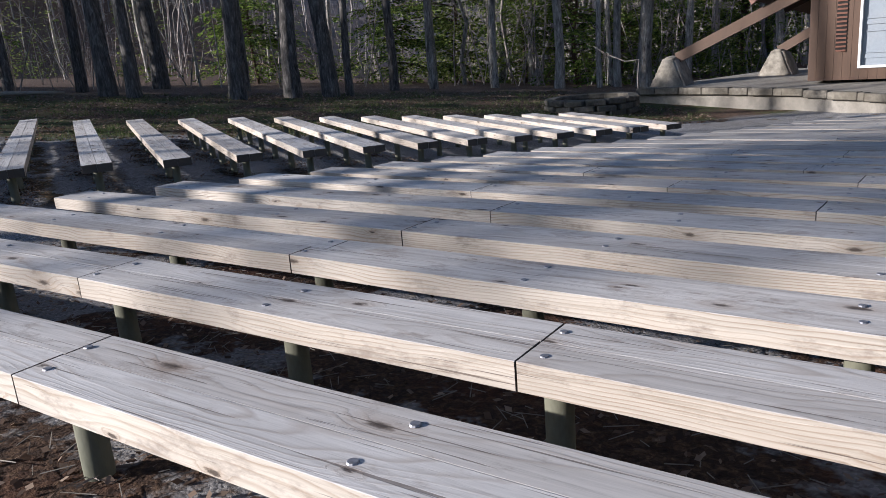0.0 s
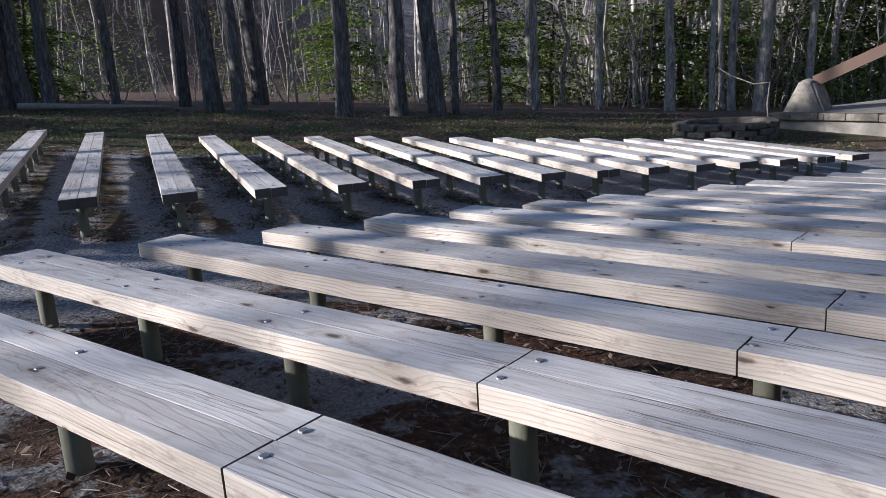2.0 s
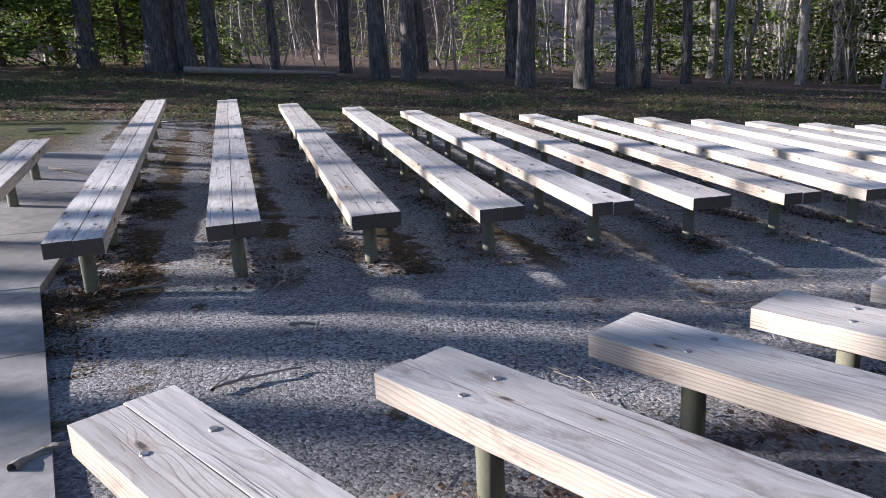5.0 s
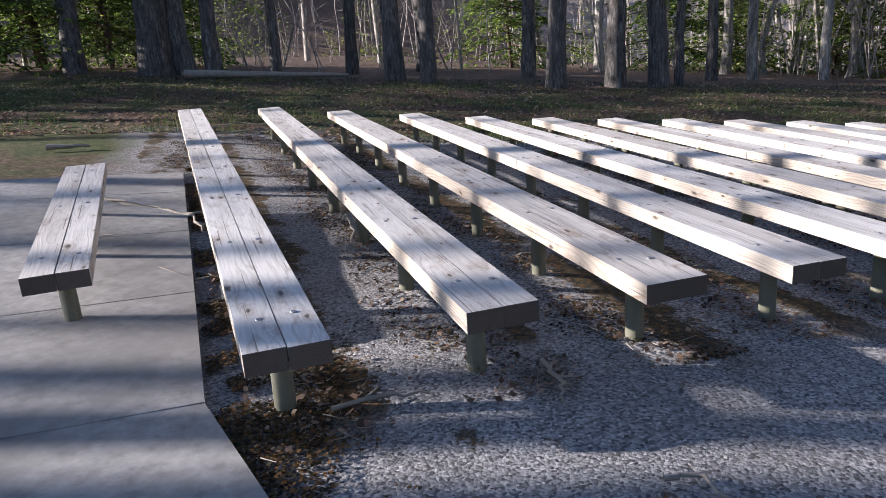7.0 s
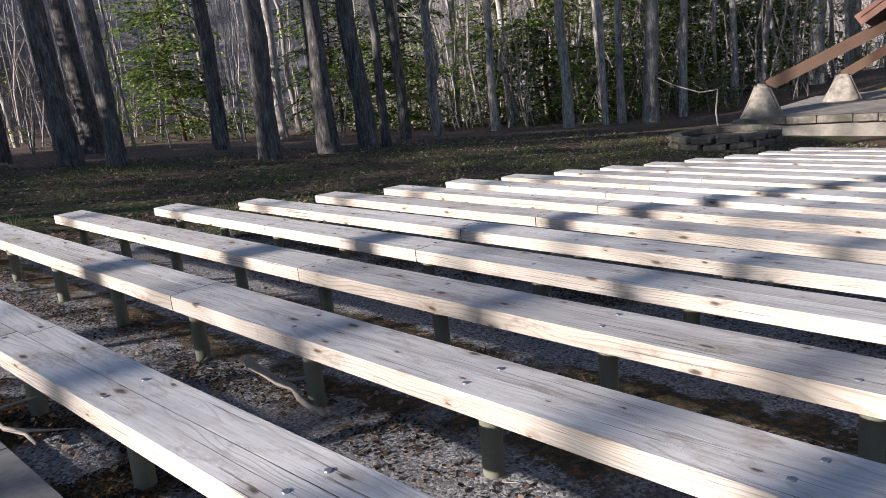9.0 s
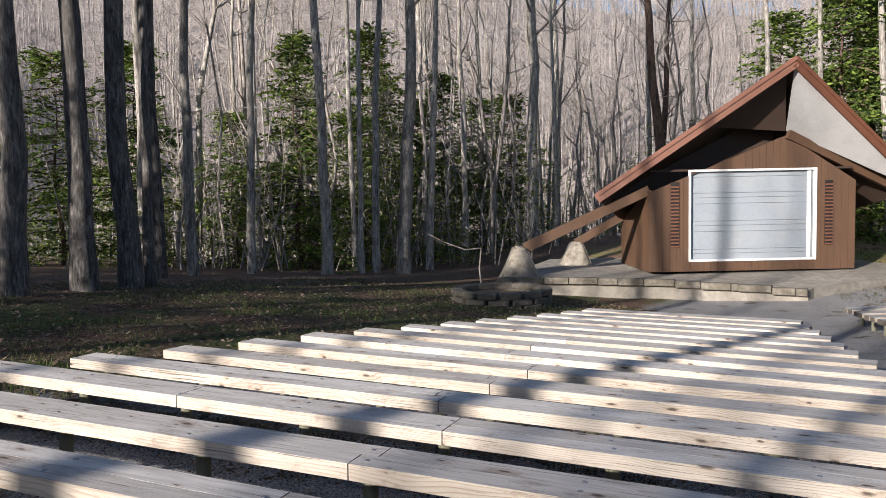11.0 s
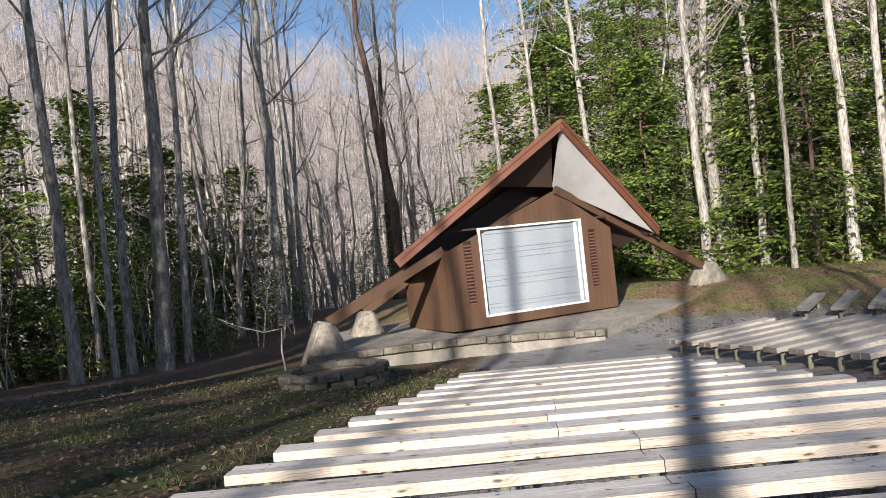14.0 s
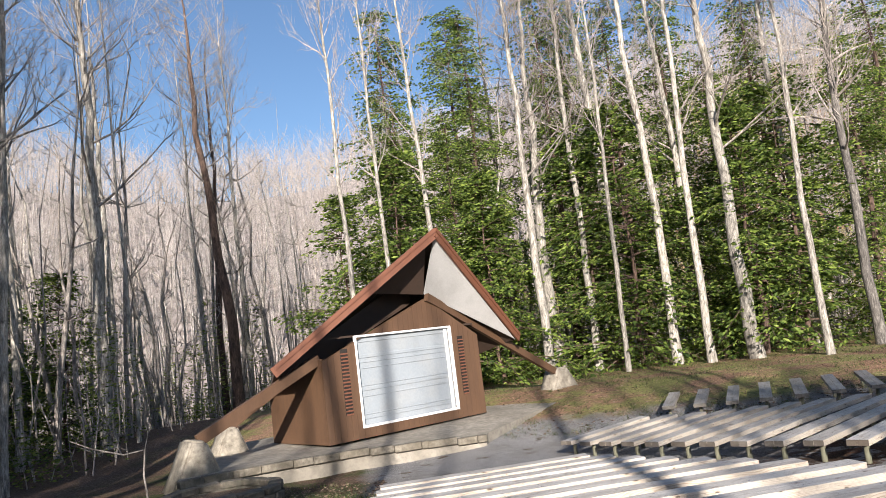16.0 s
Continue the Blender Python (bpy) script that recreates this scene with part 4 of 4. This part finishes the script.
# small hemlocks added out of view to shade the lawn
for c, t, k in [(21.0, 22, 2), (23.4, 25, 2), (25.6, 24, 2)]:
    plant_tree(HEMLOCK[k], -0.932 * t - 0.363 * c, -0.363 * t + 0.932 * c, 1.05, 1.05, tr.uniform(0, 360), HEM_TREE, "woods behind the seating")
# unseen trees added so their crowns shade the middle benches
HIGH = [(2.9, 37, 0.12), (2.2, 43, 0.12)]
stand([(-0.932 * t - 0.363 * c, -0.363 * t + 0.932 * c, rad) for c, t, rad in HIGH], PALE, PALE_TREE, "woods behind the seating")
# unseen pines, added with high crowns to shade the far part of the middle rows
HIGHPINE = conifer_meshes(75, 15.0, 0.22, 0.705, 5.0, 44)
for c, t in [(3.3, 39.0), (5.0, 40.0), (7.0, 39.5)]:
    plant_tree(HIGHPINE, -0.932 * t - 0.363 * c, -0.363 * t + 0.932 * c, 1.0, 1.0, tr.uniform(0, 360), "unseen tall pine with a high sparse crown, added to shade the rows", "woods behind the seating")
# one more unseen hemlock, added for lawn shade
for c, t, k in [(18.9, 24, 2)]:
    plant_tree(HEMLOCK[k], -0.932 * t - 0.363 * c, -0.363 * t + 0.932 * c, 1.0, 1.0, tr.uniform(0, 360), HEM_TREE, "woods behind the seating")
# distant unseen tree added to dapple the benches
DAPPLE = [(9.6, 56, 0.22)]
stand([(-0.932 * t - 0.363 * c, -0.363 * t + 0.932 * c, rad) for c, t, rad in DAPPLE], BARE, GREY_TREE, "woods behind the seating")
stand(BEHIND, SPARSE, GREY_TREE, "woods behind the seating")


def build_woods():
    """Thin trunks and saplings beyond the edge of the clearing, too many to tell apart."""
    r = random.Random(41)
    v, f, pv, pf = [], [], [], []
    made = 0
    while made < 900:
        a, d = r.uniform(-0.75, 2.9), r.uniform(30, 85)
        x, y = 2 + d * math.cos(a), 5 + d * math.sin(a)
        if -0.3 * x + 0.95 * y < 27.5 and x < 27:
            continue
        if a > 1.75 and r.random() < 0.82:
            continue
        made += 1
        z, h, rad = height(x, y), r.uniform(8, 23), 0.04 + 0.16 * r.random() ** 2
        # half the trunks take the paler colour that stands for sun on them
        pale = r.random() < 0.5
        tv, tf = (pv, pf) if pale else (v, f)
        tilt = Vector((r.uniform(-0.12, 0.12), r.uniform(-0.12, 0.12), 1))
        pts = [Vector((x, y, z - 0.3)) + tilt * h * i / 6 + Vector((r.uniform(-1, 1), r.uniform(-1, 1), 0)) * 0.22 * i ** 0.5 for i in range(7)]
        tube(tv, tf, pts, [rad * (1 - i / 6.6) for i in range(7)], 5)
        for _ in range(r.randint(5, 11)):
            i = r.randint(2, 5)
            b = r.uniform(0, 6.28)
            q, rr, _d = limb(r, pts[i], Vector((math.cos(b), math.sin(b), r.uniform(0.1, 1.2))), h * r.uniform(0.07, 0.22), max(rad * 0.28, 0.018), 0.35, 3)
            tube(tv, tf, q, rr, 3)
            for _ in range(3):
                w, wr, _d = limb(r, q[r.randint(1, 3)], Vector((r.uniform(-1, 1), r.uniform(-1, 1), r.uniform(0, 1))), h * r.uniform(0.04, 0.09), max(rad * 0.12, 0.01), 0.3, 2)
                tube(tv, tf, w, wr, 3)
    tagged(put("woods", raw_mesh("woods", v, f, M_TWIG, True)), "dense leafless grey woods beyond the clearing", "woods", kind="stuff")
    tagged(put("pale_woods", raw_mesh("pale_woods", pv, pf, M_PALE, True)), "thin trunks in the woods with sunlight put into their pale colour", "woods", kind="stuff")


def build_hill_woods():
    """Bare trees all over the far hillside."""
    r = random.Random(43)
    v, f = [], []
    for _ in range(6500):
        a, d = r.uniform(-0.5, 2.6), 85 + 260 * r.random() ** 1.3
        x, y = 5 + d * math.cos(a), 10 + d * math.sin(a)
        z, h = height(x, y), r.uniform(11, 19)
        p = Vector((x, y, z))
        tube(v, f, [p, p + Vector((r.uniform(-0.6, 0.6), r.uniform(-0.6, 0.6), h))], [r.uniform(0.07, 0.16), 0.03], 3)
        for _ in range(9):
            b, s = r.uniform(0, 6.28), p + Vector((0, 0, h * r.uniform(0.35, 0.9)))
            tube(v, f, [s, s + Vector((math.cos(b), math.sin(b), r.uniform(0.5, 1.4))) * h * r.uniform(0.12, 0.32)], [0.045, 0.015], 3)
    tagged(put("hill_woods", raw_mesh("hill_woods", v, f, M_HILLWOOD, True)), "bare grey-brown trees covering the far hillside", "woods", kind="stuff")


def build_understory():
    r = random.Random(45)
    v, f = [], []
    made = 0
    while made < 520:
        a, d = r.uniform(-0.6, 2.9), r.uniform(28, 62)
        x, y = 2 + d * math.cos(a), 5 + d * math.sin(a)
        if -0.3 * x + 0.95 * y < 29 and x < 27:
            continue
        if a > 1.85 and r.random() < 0.75:
            continue
        made += 1
        z, h, w = height(x, y), 0.7 + 6.5 * r.random() ** 1.7, r.uniform(0.5, 1.7)
        for _ in range(int(40 + 34 * h)):
            b, e = r.uniform(0, 6.28), math.sqrt(r.random())
            t = r.random()
            p = Vector((x + math.cos(b) * w * e * (1.1 - t * 0.6), y + math.sin(b) * w * e * (1.1 - t * 0.6), z + 0.15 + h * t))
            spray(v, f, p, Vector((math.cos(b), math.sin(b), r.uniform(-0.2, 0.5))).normalized(), r.uniform(0.09, 0.22), r)
    tagged(put("understory", raw_mesh("understory", v, f, M_SHRUB)), "yellow-green spring undergrowth among the trunks", "undergrowth", kind="stuff")


def build_thicket():
    """Crooked saplings and dead twigs that fill the woods near the ground."""
    r = random.Random(47)
    v, f = [], []
    made = 0
    while made < 2000:
        a, d = r.uniform(-0.6, 2.9), 28 + 45 * r.random() ** 1.3
        x, y = 2 + d * math.cos(a), 5 + d * math.sin(a)
        if -0.3 * x + 0.95 * y < 28.5 and x < 27:
            continue
        if a > 1.8 and r.random() < 0.75:
            continue
        made += 1
        h = r.uniform(1.5, 8)
        q, rr, _d = limb(r, Vector((x, y, height(x, y) - 0.05)), Vector((r.uniform(-0.35, 0.35), r.uniform(-0.35, 0.35), 1)), h, 0.012 + 0.004 * h, 0.16, 4)
        tube(v, f, q, rr, 3)
        for _ in range(8):
            w, wr, _d = limb(r, q[r.randint(1, 4)], Vector((r.uniform(-1, 1), r.uniform(-1, 1), r.uniform(-0.2, 0.9))), h * r.uniform(0.1, 0.3), 0.012, 0.3, 2)
            tube(v, f, w, wr, 3)
    tagged(put("thicket", raw_mesh("thicket", v, f, M_TWIG, True)), "tangled leafless saplings and dead twigs in the woods", "undergrowth", kind="stuff")


build_woods()
build_thicket()
build_hill_woods()
build_understory()


# ---- litter, grass, sticks ----
def lawn_spot(r):
    """A point of the lawn beyond the far ends of the side benches."""
    along, out = r.uniform(-6, 19), 0.3 + 11 * r.random() ** 1.5
    return -12.76 + 0.91 * along - 0.414 * out, 11.2 + 0.414 * along + 0.91 * out


def mid_spot(r):
    s, x = r.uniform(-1.0, 7.5), r.uniform(-4.0, 4.5)
    return x, (s - 0.262 * x) / 0.965


def rear_spot(r):
    along, out = r.uniform(-4, 13), r.uniform(2.7, 6)
    return -3.2 - 0.732 * along - 0.681 * out, 1.75 + 0.681 * along - 0.732 * out


def east_spot(r):
    return r.uniform(9, 27), r.uniform(4, 27)


def row_spot(r):
    """Along the feet of the side benches, where litter gathers."""
    k, u = r.randint(0, 9), r.random() ** 1.2
    a, b = Vector((-6.28 + 0.602 * k, 4.63 + 0.622 * k)), Vector(lerp_table(SIDE_FAR, k + 1))
    p = a.lerp(b, u) + Vector((0.7, 0.71)) * (r.gauss(-0.1, 0.13) + 0.1 * math.sin(u * 23 + k))
    return p.x, p.y


def build_leaves():
    r = random.Random(61)
    v, f = [], []
    for spot, count in ((lawn_spot, 17000), (mid_spot, 15000), (rear_spot, 4000), (east_spot, 16000), (row_spot, 15000)):
        for _ in range(count):
            x, y = spot(r)
            if spot is mid_spot and x < -4.3 + 0.6 * (y - 2.9):
                continue
            z = height(x, y) + r.uniform(0.008, 0.03)
            size, a = r.uniform(0.009, 0.024) * (2.1 if spot in (lawn_spot, east_spot) else 1.0), r.uniform(0, 6.28)
            u = Vector((math.cos(a), math.sin(a), r.uniform(-0.5, 0.5))) * size
            w = Vector((-math.sin(a), math.cos(a), r.uniform(-0.6, 0.6))) * size * r.uniform(0.45, 0.8)
            p, b = Vector((x, y, z)), len(v)
            v += [p - u, p + w - u * 0.1, p + u, p - w - u * 0.1]
            f.append((b, b + 1, b + 2, b + 3))
    tagged(put("fallen_leaves", raw_mesh("fallen_leaves", v, f, M_DEADLEAF)), "scattered dry brown fallen leaves on the ground", "leaves", kind="stuff")


def build_moss():
    """Dark and rusty moss with rotten leaves in low patches by the side rows and the edge of the walk."""
    r = random.Random(64)
    v, f = [], []
    for i in range(120000):
        if i % 5:
            x, y = row_spot(r)
        else:
            u, out = r.uniform(-1.5, 6.2), abs(r.gauss(0, 0.22)) + 0.02
            x, y = -6.95 - 0.665 * u + 0.747 * out, 4.67 + 0.747 * u + 0.665 * out
        if noise.noise((x * 1.3, y * 1.3, 3)) + 0.5 * noise.noise((x * 4.5, y * 4.5, 9)) < 0.02 + 0.03 * (x + 8):
            continue
        z = height(x, y) + 0.012 + 0.012 * r.random()
        size, a = r.uniform(0.004, 0.014), r.uniform(0, 6.28)
        p, b = Vector((x, y, z)), len(v)
        e = Vector((math.cos(a), math.sin(a), r.uniform(-0.3, 0.5))) * size
        w = Vector((-math.sin(a), math.cos(a), r.uniform(-0.3, 0.5))) * size * 0.8
        v += [p - e, p + w, p + e, p - w]
        f.append((b, b + 1, b + 2, b + 3))
    tagged(put("moss", raw_mesh("moss", v, f, M_MOSS)), "dark and rusty moss patches on the gravel", "moss", kind="stuff")


def build_grass():
    r = random.Random(62)
    v, f = [], []
    for spot, count in ((lawn_spot, 4200), (rear_spot, 500), (east_spot, 3800)):
        for _ in range(count):
            x, y = spot(r)
            if noise.noise((x * 0.5, y * 0.5, 7)) < -0.05:
                continue
            for _ in range(7):
                px, py = x + r.gauss(0, 0.07), y + r.gauss(0, 0.07)
                a, h = r.uniform(0, 6.28), r.uniform(0.05, 0.15)
                p, b = Vector((px, py, height(px, py) - 0.01)), len(v)
                w = Vector((math.cos(a), math.sin(a), 0)) * 0.006
                t = Vector((r.uniform(-0.5, 0.5), r.uniform(-0.5, 0.5), 1)) * h
                v += [p - w, p + w, p + t]
                f.append((b, b + 1, b + 2))
    tagged(put("grass", raw_mesh("grass", v, f, M_GRASS)), "thin tufts of spring grass", "grass", kind="stuff")


def build_needles():
    """Fine twigs and straw lying on the dirt and the gravel."""
    r = random.Random(63)
    v, f = [], []
    for spot, count in ((mid_spot, 6500), (rear_spot, 1200), (lawn_spot, 1200), (row_spot, 1200)):
        for _ in range(count):
            x, y = spot(r)
            a, n = r.uniform(0, 6.28), r.uniform(0.03, 0.12)
            p = Vector((x, y, height(x, y) + 0.022))
            q = p + Vector((math.cos(a), math.sin(a), r.uniform(-0.02, 0.1))) * n
            tube(v, f, [p, q], [0.0022, 0.0015], 3)
    tagged(put("straw", raw_mesh("straw", v, f, M_STICK)), "fine straw and broken twigs on the dirt", "straw", kind="stuff")


def stick(pts, rad, seed, label="dead fallen stick lying on the ground", forks=2):
    r = random.Random(seed)
    v, f = [], []
    line = []
    for (x0, y0), (x1, y1) in zip(pts, pts[1:]):
        for i in range(4):
            t = i / 4
            x, y = x0 + (x1 - x0) * t + r.uniform(-0.02, 0.02), y0 + (y1 - y0) * t + r.uniform(-0.02, 0.02)
            line.append(Vector((x, y, height(x, y) + rad + 0.02 + r.uniform(0, 0.015))))
    x, y = pts[-1]
    line.append(Vector((x, y, height(x, y) + rad + 0.02)))
    n = len(line) - 1
    tube(v, f, line, [rad * (1 - 0.6 * i / n) for i in range(n + 1)], 7)
    for _ in range(forks):
        i = r.randint(1, n - 1)
        d = (line[i + 1] - line[i]).normalized() + Vector((r.uniform(-0.9, 0.9), r.uniform(-0.9, 0.9), 0.1))
        q, rr, _d = limb(r, line[i], Vector((d.x, d.y, 0.05)), (line[-1] - line[0]).length * 0.3, rad * 0.6, 0.1, 3)
        for k in q:
            k.z = max(k.z, height(k.x, k.y) + 0.02)
        tube(v, f, q, rr, 5)
    tagged(put("stick", raw_mesh("stick", v, f, M_STICK, True)), label, "stick", "fallen sticks")


build_leaves()
build_moss()
build_grass()
build_needles()
stick([(-10.42, 7.48), (-10.07, 7.43), (-9.67, 7.42), (-9.27, 7.33), (-8.85, 6.96)], 0.024, 1, "pale dead branch lying across the concrete walk", 3)
stick([(-8.05, 7.85), (-7.8, 7.45), (-7.52, 6.98)], 0.03, 2, "pale dead branch leaning on the gravel by a post", 1)
stick([(-5.73, 5.5), (-5.6, 5.3), (-5.55, 5.14)], 0.012, 3)
stick([(-6.41, 4.81), (-6.3, 4.95), (-6.1, 5.06)], 0.012, 4)
stick([(-5.12, 4.7), (-4.99, 4.79), (-4.84, 4.52)], 0.011, 5)
stick([(-4.95, 3.93), (-4.9, 4.1), (-4.75, 4.3)], 0.01, 6)
stick([(-5.06, 3.16), (-5.1, 3.28), (-5.0, 3.4)], 0.018, 7)
stick([(-3.27, 6.18), (-3.1, 6.25), (-2.95, 6.35)], 0.009, 8)
stick([(-19.4, 19.1), (-17.5, 20.3), (-15.7, 21.5)], 0.12, 9, "fallen log at the edge of the woods", 0)
stick([(-13.3, 9.37), (-12.9, 9.7)], 0.04, 10)
stick([(-12.7, 11.6), (-12.6, 12.3), (-12.1, 12.5)], 0.018, 11, "dark crooked branch beside the bench end", 1)
stick([(-9.72, 6.72), (-9.06, 6.34), (-8.56, 6.12), (-8.02, 5.95)], 0.008, 12, "thin dark twig across the walk", 3)
stick([(-7.61, 4.94), (-7.54, 5.01), (-7.32, 4.97)], 0.006, 13, "thin dark twig across the walk", 2)
stick([(-12.62, 11.12), (-12.35, 11.2), (-12.0, 12.0), (-11.6, 12.3)], 0.02, 14, "dark crooked branch beside the bench end", 2)


def build_dead_sapling():
    """A bare broken sapling that leans beside the stage pier."""
    r = random.Random(91)
    v, f = [], []
    o = (HUT @ Vector((-6.3, 0.4, 0)))
    z = height(o.x, o.y)
    a, b = Vector((o.x, o.y, z)), Vector((o.x, o.y, z + 1.25))
    d = (HUT.to_3x3() @ Vector((-1.0, 0.1, 0.12))).normalized()
    tube(v, f, [a, a.lerp(b, 0.5) + d * 0.06, b, b + d * 0.5 + Vector((0, 0, -0.1)), b + d * 1.2 + Vector((0, 0, 0.08)), b + d * 1.7 + Vector((0, 0, 0.3))], [0.03, 0.028, 0.026, 0.022, 0.016, 0.008], 7)
    for t in (0.4, 0.8, 1.2, 1.6):
        q, rr, _d = limb(r, b + d * t, d + Vector((r.uniform(-0.5, 0.5), r.uniform(-0.5, 0.5), r.uniform(-0.3, 0.8))), 0.45, 0.009, 0.2, 3)
        tube(v, f, q, rr, 4)
    tagged(put("dead_sapling", raw_mesh("dead_sapling", v, f, M_BARK, True)), "broken grey dead sapling bent over beside the stage", "sapling")


build_dead_sapling()
